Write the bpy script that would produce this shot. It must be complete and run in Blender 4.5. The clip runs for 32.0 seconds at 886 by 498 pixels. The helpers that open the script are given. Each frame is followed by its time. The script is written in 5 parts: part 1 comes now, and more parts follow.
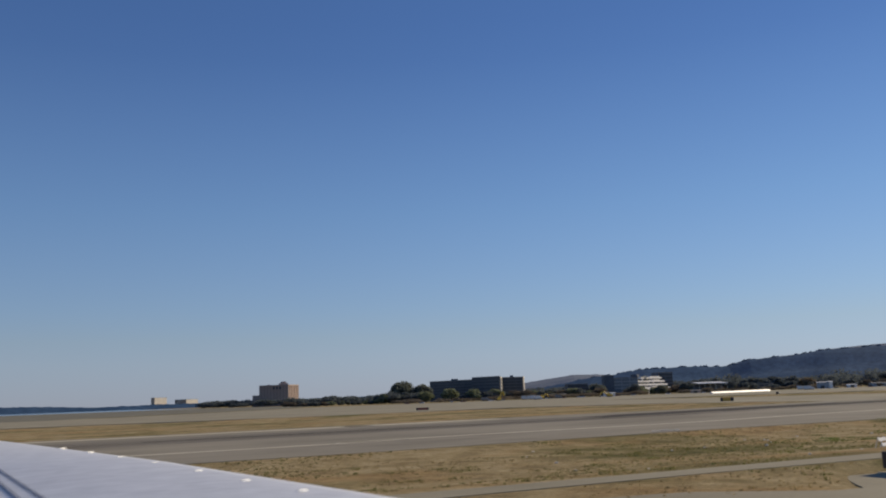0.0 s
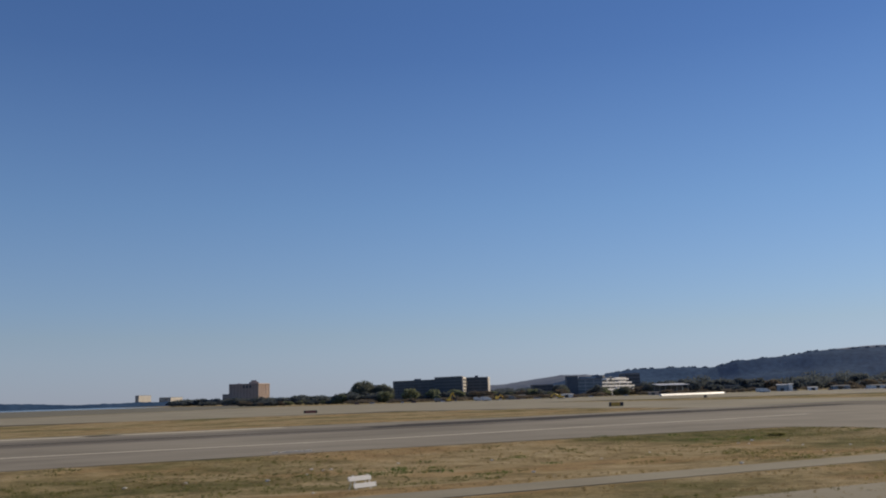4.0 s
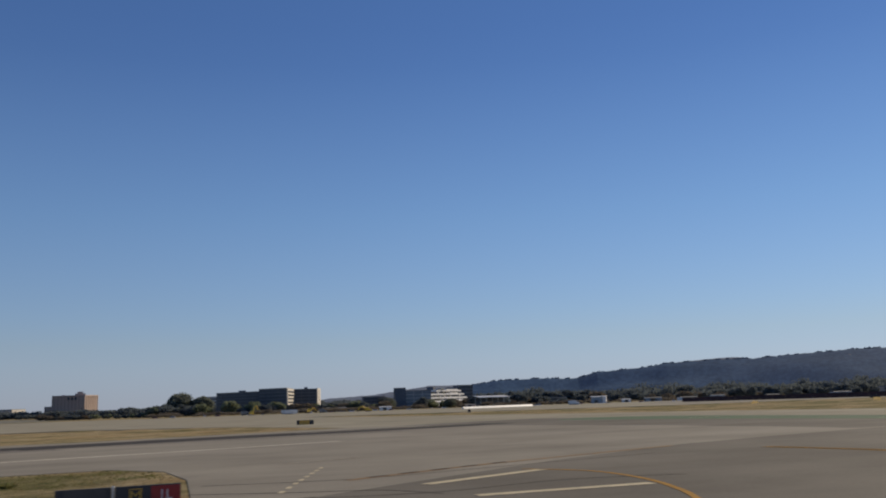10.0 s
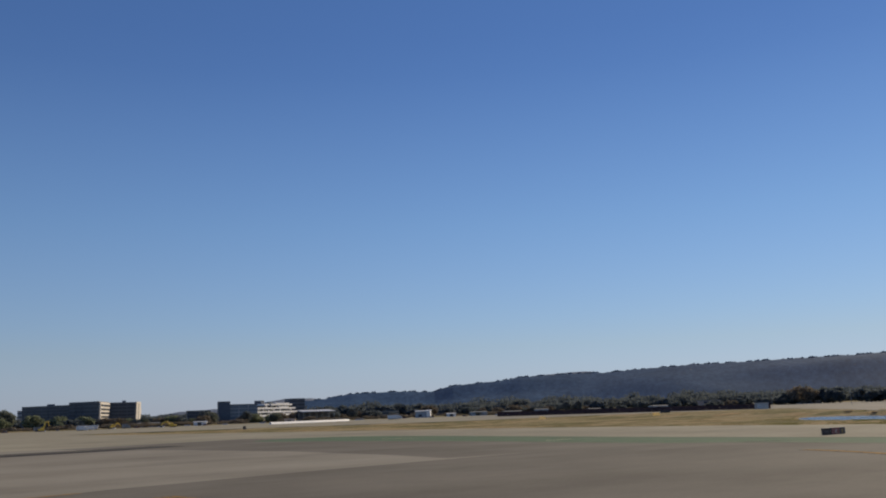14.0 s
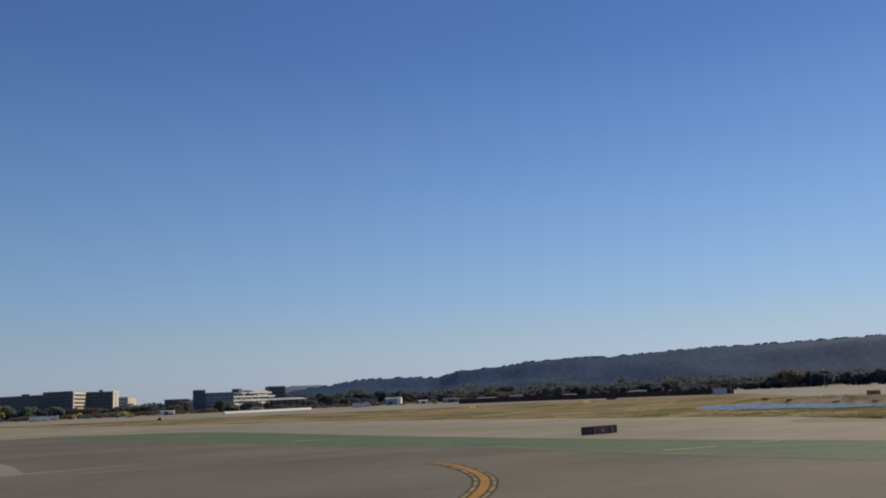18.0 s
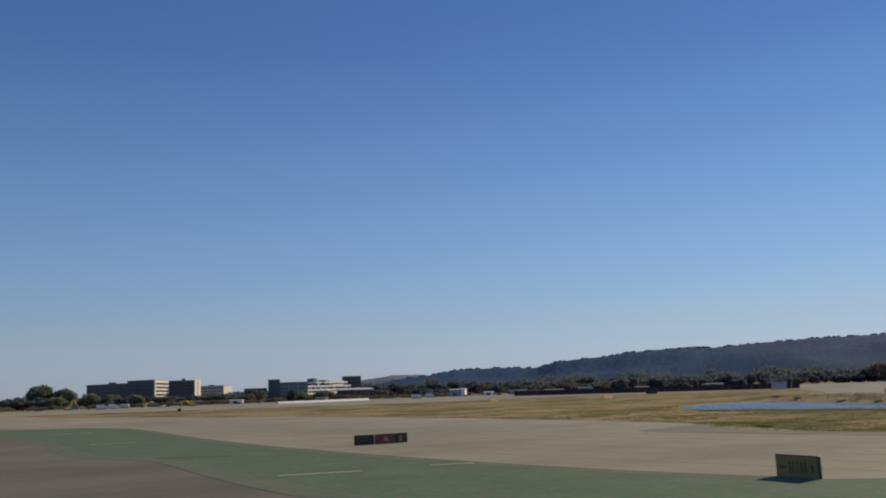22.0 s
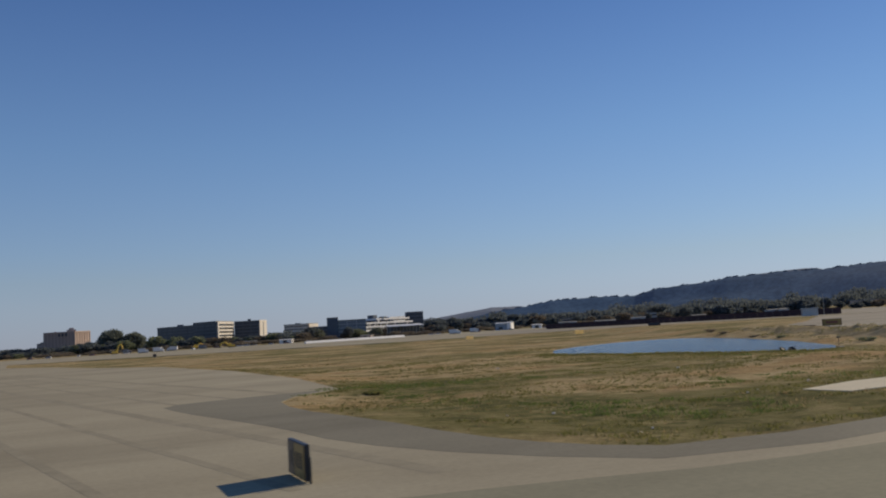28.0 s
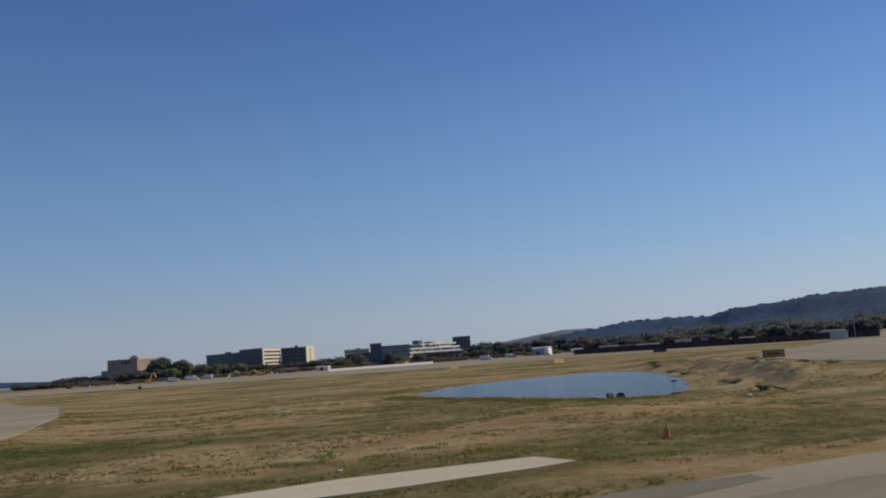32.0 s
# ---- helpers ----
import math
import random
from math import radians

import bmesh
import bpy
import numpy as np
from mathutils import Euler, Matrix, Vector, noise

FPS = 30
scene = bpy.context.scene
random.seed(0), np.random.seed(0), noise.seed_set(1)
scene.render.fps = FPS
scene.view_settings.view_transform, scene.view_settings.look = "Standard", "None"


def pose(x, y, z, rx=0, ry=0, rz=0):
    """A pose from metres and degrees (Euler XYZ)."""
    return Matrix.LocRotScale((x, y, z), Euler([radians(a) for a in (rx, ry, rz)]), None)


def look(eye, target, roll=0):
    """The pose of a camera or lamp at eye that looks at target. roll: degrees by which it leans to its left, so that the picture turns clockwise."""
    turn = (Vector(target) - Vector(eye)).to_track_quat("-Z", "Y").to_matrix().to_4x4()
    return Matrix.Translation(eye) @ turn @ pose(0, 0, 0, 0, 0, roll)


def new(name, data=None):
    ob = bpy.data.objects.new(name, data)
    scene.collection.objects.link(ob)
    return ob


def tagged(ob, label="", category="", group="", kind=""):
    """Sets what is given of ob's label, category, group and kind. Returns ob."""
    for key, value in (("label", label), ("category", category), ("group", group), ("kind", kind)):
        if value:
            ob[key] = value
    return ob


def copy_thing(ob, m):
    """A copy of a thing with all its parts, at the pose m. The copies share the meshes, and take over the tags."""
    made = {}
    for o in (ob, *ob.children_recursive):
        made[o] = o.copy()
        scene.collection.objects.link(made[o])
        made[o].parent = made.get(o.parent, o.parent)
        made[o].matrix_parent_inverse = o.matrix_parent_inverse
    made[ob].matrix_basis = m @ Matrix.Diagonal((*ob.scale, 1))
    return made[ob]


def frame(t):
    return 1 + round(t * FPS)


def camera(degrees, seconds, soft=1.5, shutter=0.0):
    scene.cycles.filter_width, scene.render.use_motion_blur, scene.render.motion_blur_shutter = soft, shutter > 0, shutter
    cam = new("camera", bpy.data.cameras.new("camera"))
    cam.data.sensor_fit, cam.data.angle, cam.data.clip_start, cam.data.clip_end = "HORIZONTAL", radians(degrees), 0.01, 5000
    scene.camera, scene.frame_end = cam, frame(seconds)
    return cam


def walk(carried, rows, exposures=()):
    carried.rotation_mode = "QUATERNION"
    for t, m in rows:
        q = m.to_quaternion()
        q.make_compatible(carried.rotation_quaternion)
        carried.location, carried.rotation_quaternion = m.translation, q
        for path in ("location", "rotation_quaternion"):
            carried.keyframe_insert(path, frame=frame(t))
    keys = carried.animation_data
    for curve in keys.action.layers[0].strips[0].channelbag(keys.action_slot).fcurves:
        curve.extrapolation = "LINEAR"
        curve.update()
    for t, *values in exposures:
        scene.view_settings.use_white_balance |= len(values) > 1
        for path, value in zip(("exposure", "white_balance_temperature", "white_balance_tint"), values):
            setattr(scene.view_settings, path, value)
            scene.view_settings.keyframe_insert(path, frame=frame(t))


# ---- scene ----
import itertools

cam = camera(53.65, 32.0, soft=2.0, shutter=0.3)

EYE = 4.5
# seconds, x, y, heading, rise and lean in degrees
PATH = (
    (0.0, 0.00, 0.00, 68.96, 9.58, 2.09),
    (0.5, 5.26, 0.50, 68.89, 9.57, 1.80),
    (1.0, 10.52, 0.96, 68.75, 9.65, 1.89),
    (1.5, 15.73, 1.38, 68.83, 9.70, 1.92),
    (2.0, 20.89, 1.79, 68.82, 9.80, 1.93),
    (2.5, 25.95, 2.20, 68.76, 9.75, 1.91),
    (3.0, 30.96, 2.62, 68.82, 9.65, 1.94),
    (3.5, 35.97, 3.02, 68.83, 9.55, 1.81),
    (4.0, 40.99, 3.38, 68.76, 9.52, 1.75),
    (4.5, 46.03, 3.71, 68.62, 9.50, 1.67),
    (5.0, 51.06, 4.02, 68.41, 9.46, 1.62),
    (5.5, 56.08, 4.31, 68.13, 9.37, 1.66),
    (6.0, 61.07, 4.59, 67.80, 9.21, 1.83),
    (6.5, 66.06, 4.87, 67.45, 9.27, 1.94),
    (7.0, 71.02, 5.12, 66.82, 9.32, 2.14),
    (7.5, 75.98, 5.30, 66.09, 9.48, 2.01),
    (8.0, 80.87, 5.42, 65.26, 9.54, 1.97),
    (8.5, 85.73, 5.43, 64.33, 9.60, 1.80),
    (9.0, 90.61, 5.36, 63.24, 9.58, 1.83),
    (9.5, 95.62, 5.19, 62.10, 9.86, 1.93),
    (10.0, 100.67, 4.99, 60.91, 9.95, 1.88),
    (10.5, 105.78, 4.81, 59.65, 10.18, 2.12),
    (11.0, 110.84, 4.75, 58.36, 10.24, 1.95),
    (11.5, 115.87, 4.79, 57.27, 10.35, 2.16),
    (12.0, 120.86, 4.88, 56.13, 10.36, 2.26),
    (12.5, 125.84, 4.98, 55.05, 10.46, 2.49),
    (13.0, 130.81, 5.03, 54.10, 10.52, 2.66),
    (13.5, 135.81, 4.96, 53.12, 10.50, 2.35),
    (14.0, 140.86, 4.66, 52.16, 10.49, 1.94),
    (14.5, 145.88, 4.17, 51.43, 10.52, 2.24),
    (15.0, 150.86, 3.51, 50.90, 10.41, 2.54),
    (15.5, 155.77, 2.74, 50.59, 10.36, 2.45),
    (16.0, 160.60, 1.89, 50.60, 10.18, 2.40),
    (16.5, 165.34, 0.97, 50.88, 9.95, 2.37),
    (17.0, 170.01, 0.02, 51.41, 9.73, 2.37),
    (17.5, 174.59, -0.94, 52.13, 9.59, 2.38),
    (18.0, 179.10, -1.89, 53.03, 9.60, 2.40),
    (18.5, 183.54, -2.81, 53.92, 9.62, 2.37),
    (19.0, 187.92, -3.71, 54.95, 9.61, 2.43),
    (19.5, 192.26, -4.59, 55.78, 9.54, 2.12),
    (20.0, 196.56, -5.44, 56.50, 9.43, 2.14),
    (20.5, 200.84, -6.27, 57.35, 9.45, 1.94),
    (21.0, 205.13, -7.06, 58.18, 9.44, 1.92),
    (21.5, 209.41, -7.77, 59.08, 9.45, 1.93),
    (22.0, 213.67, -8.40, 59.94, 9.20, 1.94),
    (22.5, 217.94, -9.07, 60.83, 9.33, 1.86),
    (23.0, 222.19, -9.63, 61.69, 9.03, 1.72),
    (23.5, 226.48, -10.08, 62.67, 9.04, 1.81),
    (24.0, 230.82, -10.42, 63.65, 8.86, 2.10),
    (24.5, 235.21, -10.71, 64.78, 8.78, 2.36),
    (25.0, 239.67, -10.93, 66.12, 8.99, 2.29),
    (25.5, 244.18, -11.06, 67.33, 9.18, 2.07),
    (26.0, 248.71, -11.09, 68.05, 9.09, 1.87),
    (26.5, 253.25, -10.99, 67.91, 8.42, 1.85),
    (27.0, 257.78, -10.74, 66.57, 6.91, 2.18),
    (27.5, 262.30, -10.40, 67.13, 6.18, 2.50),
    (28.0, 266.82, -10.00, 66.95, 5.13, 3.50),
    (28.5, 271.34, -9.58, 68.70, 4.55, 3.52),
    (29.0, 275.86, -9.19, 70.42, 5.20, 3.58),
    (29.5, 280.35, -8.78, 71.20, 5.75, 3.62),
    (30.0, 284.76, -8.30, 71.33, 6.16, 3.67),
    (30.5, 289.19, -7.87, 71.41, 6.46, 3.65),
    (31.0, 293.54, -7.44, 71.48, 6.74, 3.95),
    (31.5, 297.83, -7.02, 71.55, 6.86, 3.86),
    (32.0, 301.95, -6.55, 71.81, 6.94, 4.04),
)


def aim(x, y, heading, rise, lean):
    a, b = radians(heading), radians(rise)
    eye = Vector((x, y, EYE))
    return look(eye, eye + Vector((math.cos(a) * math.cos(b), math.sin(a) * math.cos(b), math.sin(b))), -lean)


walk(cam, [(t, aim(x, y, h, r, l)) for t, x, y, h, r, l in PATH])

# ---- light ----
SUN_AZ, SUN_EL = radians(13.0), radians(25.0)
TO_SUN = Vector((math.cos(SUN_AZ) * math.cos(SUN_EL), math.sin(SUN_AZ) * math.cos(SUN_EL), math.sin(SUN_EL)))
world = bpy.data.worlds.new("world")
scene.world = world
world.use_nodes = True
wn = world.node_tree.nodes
wn.clear()
sky = wn.new("ShaderNodeTexSky")
sky.sky_type = "NISHITA"
sky.sun_disc = False
sky.sun_elevation = SUN_EL
sky.sun_rotation = math.pi / 2 - SUN_AZ
sky.altitude, sky.air_density, sky.dust_density, sky.ozone_density = 4500, 2.6, 1.0, 3.0
sky_bg, sky_out = wn.new("ShaderNodeBackground"), wn.new("ShaderNodeOutputWorld")
sky_bg.inputs["Strength"].default_value = 0.15
haze_bg, sky_blend, haze_tone = wn.new("ShaderNodeBackground"), wn.new("ShaderNodeMixShader"), wn.new("ShaderNodeValToRGB")
sky_blend.inputs[0].default_value = 0.34
# the sky's colour by height above the horizon: grey-blue and paler low down, deeper above
sky_way, sky_part, sky_tone, sky_tint = (wn.new(n) for n in ("ShaderNodeTexCoord", "ShaderNodeSeparateXYZ", "ShaderNodeValToRGB", "ShaderNodeMix"))
tones = sky_tone.color_ramp.elements
while len(tones) < 4:
    tones.new(0.5)
for tone, (rise, col) in zip(tones, ((0.0, (0.276, 0.400, 0.94)), (0.07, (0.315, 0.388, 0.635)), (0.208, (0.306, 0.384, 0.565)), (0.407, (0.225, 0.308, 0.505)))):
    tone.position, tone.color = rise, (*col, 1)
tones = haze_tone.color_ramp.elements
while len(tones) < 6:
    tones.new(0.5)
for tone, (rise, col) in zip(tones, ((0.0, (0.335, 0.395, 0.52)), (0.045, (0.345, 0.418, 0.55)), (0.10, (0.275, 0.397, 0.60)), (0.208, (0.172, 0.305, 0.57)), (0.37, (0.080, 0.170, 0.405)), (0.8, (0.04, 0.10, 0.26)))):
    tone.position, tone.color = rise, (*col, 1)
sky_tint.data_type, sky_tint.blend_type = "RGBA", "MULTIPLY"
sky_tint.inputs[0].default_value = 1.0
for a, b in ((sky_way.outputs["Generated"], sky_part.inputs[0]), (sky_part.outputs[2], sky_tone.inputs[0]), (sky.outputs[0], sky_tint.inputs[6]), (sky_tone.outputs[0], sky_tint.inputs[7]),
             (sky_tint.outputs[2], sky_bg.inputs[0]), (sky_part.outputs[2], haze_tone.inputs[0]), (haze_tone.outputs[0], haze_bg.inputs[0]), (sky_bg.outputs[0], sky_blend.inputs[1]),
             (haze_bg.outputs[0], sky_blend.inputs[2]), (sky_blend.outputs[0], sky_out.inputs[0])):
    world.node_tree.links.new(a, b)
sun_data = bpy.data.lights.new("sun", "SUN")
sun_data.energy, sun_data.angle, sun_data.color = 4.15, radians(0.53), (1.0, 0.84, 0.61)
sun = new("sun", sun_data)
sun.matrix_world = look(TO_SUN * 100, (0, 0, 0))
scene.view_settings.exposure = 0.0


# ---- materials ----
def ramp(nt, fac, stops):
    node = nt.nodes.new("ShaderNodeValToRGB")
    el = node.color_ramp.elements
    while len(el) < len(stops):
        el.new(0.5)
    for e, (p, c) in zip(el, stops):
        e.position, e.color = p, (*c, 1)
    nt.links.new(fac, node.inputs[0])
    return node.outputs[0]


def noise_of(nt, vec, scale, detail=5, rough=0.6, stretch=None):
    if stretch:
        m = nt.nodes.new("ShaderNodeMapping")
        m.inputs["Scale"].default_value = stretch
        nt.links.new(vec, m.inputs[0])
        vec = m.outputs[0]
    n = nt.nodes.new("ShaderNodeTexNoise")
    n.inputs["Scale"].default_value, n.inputs["Detail"].default_value, n.inputs["Roughness"].default_value = scale, detail, rough
    nt.links.new(vec, n.inputs["Vector"])
    return n.outputs["Fac"]


def mixed(nt, a, b, fac, mode="MIX"):
    n = nt.nodes.new("ShaderNodeMix")
    n.data_type, n.blend_type = "RGBA", mode
    for sock, val in ((n.inputs[0], fac), (n.inputs[6], a), (n.inputs[7], b)):
        if isinstance(val, bpy.types.NodeSocket):
            nt.links.new(val, sock)
        elif isinstance(val, tuple):
            sock.default_value = (*val, 1)
        else:
            sock.default_value = val
    return n.outputs[2]


def material(name, rough=0.8, metal=0.0, spec=0.5):
    m = bpy.data.materials.new(name)
    m.use_nodes = True
    nt = m.node_tree
    b = nt.nodes["Principled BSDF"]
    b.inputs["Roughness"].default_value, b.inputs["Metallic"].default_value = rough, metal
    b.inputs["Specular IOR Level"].default_value = spec
    tc = nt.nodes.new("ShaderNodeTexCoord")
    return m, nt, b, tc.outputs["Object"]


def bump(nt, b, height, strength, dist):
    n = nt.nodes.new("ShaderNodeBump")
    n.inputs["Strength"].default_value, n.inputs["Distance"].default_value = strength, dist
    nt.links.new(height, n.inputs["Height"])
    nt.links.new(n.outputs[0], b.inputs["Normal"])


def worn(name, dark, light, coarse, fine, rough=0.8, relief=0.3, depth=0.02, metal=0.0, stretch=None, spec=0.5):
    """A surface that varies between two colours at two scales."""
    m, nt, b, vec = material(name, rough, metal, spec)
    big = ramp(nt, noise_of(nt, vec, coarse, 4, 0.55, stretch), [(0.3, dark), (0.7, light)])
    small = ramp(nt, noise_of(nt, vec, fine, 6, 0.7, stretch), [(0.25, (0.72,) * 3), (0.75, (1.0,) * 3)])
    nt.links.new(mixed(nt, big, small, 1.0, "MULTIPLY"), b.inputs["Base Color"])
    bump(nt, b, noise_of(nt, vec, fine * 1.7, 4, 0.7), relief, depth)
    return m


def plain(name, colour, rough=0.5, metal=0.0, spread=0.12, scale=3.0):
    dark = tuple(c * (1 - spread) for c in colour)
    light = tuple(min(c * (1 + spread), 1) for c in colour)
    return worn(name, dark, light, scale, scale * 9, rough, 0.1, 0.005, metal)


def grass_material():
    """Dry tan grass with rusty bare patches, olive stretches and small dark weeds."""
    m, nt, b, vec = material("dry_grass", 1.0, 0.0, 0.02)
    wide = noise_of(nt, vec, 0.035, 6, 0.62, (1.0, 1.5, 1.0))
    rusty = noise_of(nt, vec, 0.075, 4, 0.55, (0.8, 1.3, 2.0))
    patch = noise_of(nt, vec, 0.30, 7, 0.70)
    clump = noise_of(nt, vec, 0.85, 5, 0.62)
    fine = noise_of(nt, vec, 3.2, 6, 0.78)
    tan = ramp(nt, patch, [(0.30, (0.235, 0.176, 0.087)), (0.5, (0.392, 0.302, 0.158)), (0.72, (0.55, 0.442, 0.256))])
    rust = ramp(nt, patch, [(0.32, (0.29, 0.190, 0.088)), (0.68, (0.47, 0.325, 0.155))])
    green = ramp(nt, patch, [(0.32, (0.100, 0.096, 0.038)), (0.5, (0.190, 0.168, 0.070)), (0.72, (0.32, 0.265, 0.130))])
    damp = nt.nodes.new("ShaderNodeAttribute")  # how moist the soil is, laid down with the ground
    damp.attribute_name = "damp"

    def moist(value):
        both = nt.nodes.new("ShaderNodeMath")
        nt.links.new(value, both.inputs[0])
        nt.links.new(damp.outputs["Fac"], both.inputs[1])
        return both.outputs[0]

    col = mixed(nt, tan, rust, ramp(nt, rusty, [(0.50, (0, 0, 0)), (0.62, (0.85, 0.85, 0.85))]))
    col = mixed(nt, col, green, ramp(nt, moist(wide), [(0.43, (0, 0, 0)), (0.56, (1, 1, 1))]))
    col = mixed(nt, col, (0.085, 0.090, 0.034), ramp(nt, moist(clump), [(0.60, (0, 0, 0)), (0.70, (0.75, 0.75, 0.75))]))
    col = mixed(nt, col, ramp(nt, fine, [(0.2, (0.50,) * 3), (0.65, (1.08,) * 3)]), 1.0, "MULTIPLY")
    nt.links.new(col, b.inputs["Base Color"])
    bump(nt, b, fine, 0.9, 0.15)
    return m


def pavement_material(name, dark, light, joint=0.0):
    m, nt, b, vec = material(name, 0.95, 0.0, 0.06)
    wide = noise_of(nt, vec, 0.03, 5, 0.6)
    streak = noise_of(nt, vec, 0.10, 7, 0.62, (0.4, 1.2, 1.0))
    fine = noise_of(nt, vec, 4.0, 6, 0.75)
    stain = noise_of(nt, vec, 0.075, 6, 0.66, (0.55, 1.0, 1.0))
    col = ramp(nt, wide, [(0.3, dark), (0.7, light)])
    col = mixed(nt, col, ramp(nt, stain, [(0.34, (0.84, 0.835, 0.83)), (0.5, (1.0, 1.0, 1.0)), (0.68, (1.10, 1.10, 1.09))]), 1.0, "MULTIPLY")
    col = mixed(nt, col, ramp(nt, streak, [(0.34, (0.87, 0.865, 0.86)), (0.62, (1.0, 1.0, 1.0))]), 1.0, "MULTIPLY")
    col = mixed(nt, col, ramp(nt, fine, [(0.25, (0.8,) * 3), (0.75, (1.06,) * 3)]), 1.0, "MULTIPLY")
    nt.links.new(col, b.inputs["Base Color"])
    bump(nt, b, fine, 0.35, 0.01)
    return m


def hazy_hill_material():
    """Woods seen from far off: dark and lighter clumps of crowns, a few bare spots, the blue haze of distance put into
    the colours. Laid out along the slope.
    """
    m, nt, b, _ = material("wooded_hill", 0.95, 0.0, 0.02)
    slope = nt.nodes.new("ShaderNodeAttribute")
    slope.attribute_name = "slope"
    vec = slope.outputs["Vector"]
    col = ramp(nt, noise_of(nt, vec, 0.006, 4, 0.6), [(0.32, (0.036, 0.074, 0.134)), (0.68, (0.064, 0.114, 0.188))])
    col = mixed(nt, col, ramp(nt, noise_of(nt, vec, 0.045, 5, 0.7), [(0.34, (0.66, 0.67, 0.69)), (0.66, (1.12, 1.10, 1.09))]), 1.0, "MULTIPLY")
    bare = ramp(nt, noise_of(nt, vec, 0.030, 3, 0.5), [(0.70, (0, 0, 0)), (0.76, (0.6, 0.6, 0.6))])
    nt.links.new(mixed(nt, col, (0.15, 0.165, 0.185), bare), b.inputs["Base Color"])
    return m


def paint_material(name, colour, under, wear=0.45):
    """Road paint, worn through to the pavement under it."""
    m, nt, b, vec = material(name, 0.95, 0.0, 0.06)
    fac = ramp(nt, noise_of(nt, vec, 1.6, 8, 0.75), [(wear - 0.12, (0, 0, 0)), (wear + 0.15, (1, 1, 1))])
    wide = ramp(nt, noise_of(nt, vec, 0.25, 3), [(0.3, (0.8,) * 3), (0.7, (1,) * 3)])
    nt.links.new(mixed(nt, mixed(nt, under, colour, fac), wide, 1.0, "MULTIPLY"), b.inputs["Base Color"])
    return m


M = {
    "grass": grass_material(),
    "asphalt": pavement_material("weathered_asphalt", (0.176, 0.157, 0.122), (0.236, 0.211, 0.164)),
    "olive_pavement": pavement_material("greenish_worn_pavement", (0.238, 0.226, 0.158), (0.300, 0.284, 0.196)),
    "beige": pavement_material("worn_beige_pavement", (0.320, 0.284, 0.200), (0.385, 0.342, 0.243)),
    "runway": pavement_material("runway_asphalt", (0.282, 0.252, 0.194), (0.360, 0.322, 0.248)),
    "concrete": pavement_material("light_concrete", (0.334, 0.298, 0.211), (0.404, 0.362, 0.256)),
    "shoulder": pavement_material("dark_shoulder_asphalt", (0.205, 0.190, 0.142), (0.258, 0.240, 0.180)),
    "green_paint": paint_material("green_paint", (0.118, 0.188, 0.105), (0.22, 0.205, 0.15), 0.40),
    "white_paint": paint_material("white_paint", (0.68, 0.575, 0.37), (0.22, 0.19, 0.15), 0.36),
    "runway_dark": pavement_material("rubbered_runway_asphalt", (0.200, 0.178, 0.140), (0.262, 0.234, 0.184)),
    "line_paint": paint_material("runway_line_paint", (0.62, 0.56, 0.43), (0.30, 0.27, 0.21), 0.36),
    "pale_paint": paint_material("pale_worn_paint", (0.44, 0.39, 0.29), (0.22, 0.19, 0.15), 0.44),
    "yellow_paint": paint_material("yellow_paint", (0.52, 0.27, 0.04), (0.22, 0.18, 0.13), 0.40),
    "faded_orange": paint_material("faded_orange_paint", (0.40, 0.23, 0.08), (0.22, 0.19, 0.145), 0.50),
    "black_paint": paint_material("black_paint", (0.085, 0.058, 0.042), (0.15, 0.13, 0.11), 0.35),
    "pale_yellow_paint": paint_material("pale_yellow_paint", (0.42, 0.31, 0.13), (0.24, 0.20, 0.14), 0.45),
    "faded_green": paint_material("faded_green_paint", (0.138, 0.188, 0.112), (0.215, 0.198, 0.146), 0.47),
    "rubber": paint_material("rubber_marks", (0.075, 0.067, 0.058), (0.17, 0.15, 0.125), 0.24),
    "joint": paint_material("dirty_joint", (0.288, 0.257, 0.184), (0.350, 0.313, 0.222), 0.46),
    "tar": paint_material("tar_seal", (0.085, 0.075, 0.060), (0.18, 0.16, 0.125), 0.50),
    "sand": worn("sandy_soil", (0.22, 0.172, 0.088), (0.42, 0.335, 0.19), 0.30, 2.2, 0.95, 0.6, 0.1, spec=0.03),
    "mud": worn("dark_pond_mud", (0.075, 0.060, 0.035), (0.15, 0.12, 0.07), 0.4, 3.0, 0.8, 0.4, 0.04, spec=0.1),
    "pale_concrete": pavement_material("bare_pale_concrete", (0.60, 0.535, 0.39), (0.72, 0.65, 0.48)),
    "hill": hazy_hill_material(),
    # far hills: the haze before them is painted in as pale grey-blue
    "pale_hill": worn("hazy_far_hill", (0.17, 0.20, 0.25), (0.27, 0.29, 0.31), 0.006, 0.04, 0.95, 0.5, 5.0, spec=0.05),
}


# ---- building blocks ----
def part(name, bm, mat, parent=None, label=""):
    mesh = bpy.data.meshes.new(name)
    bm.to_mesh(mesh)
    bm.free()
    mesh.materials.append(mat)
    ob = new(name, mesh)
    if parent:
        ob.parent = parent
    return tagged(ob, label)


def thing(name, label, category, x=0, y=0, z=0, turn=0, group="", kind=""):
    ob = new(name)
    ob.empty_display_size = 0.5
    ob.matrix_basis = pose(x, y, z, 0, 0, turn)
    return tagged(ob, label, category, group, kind)


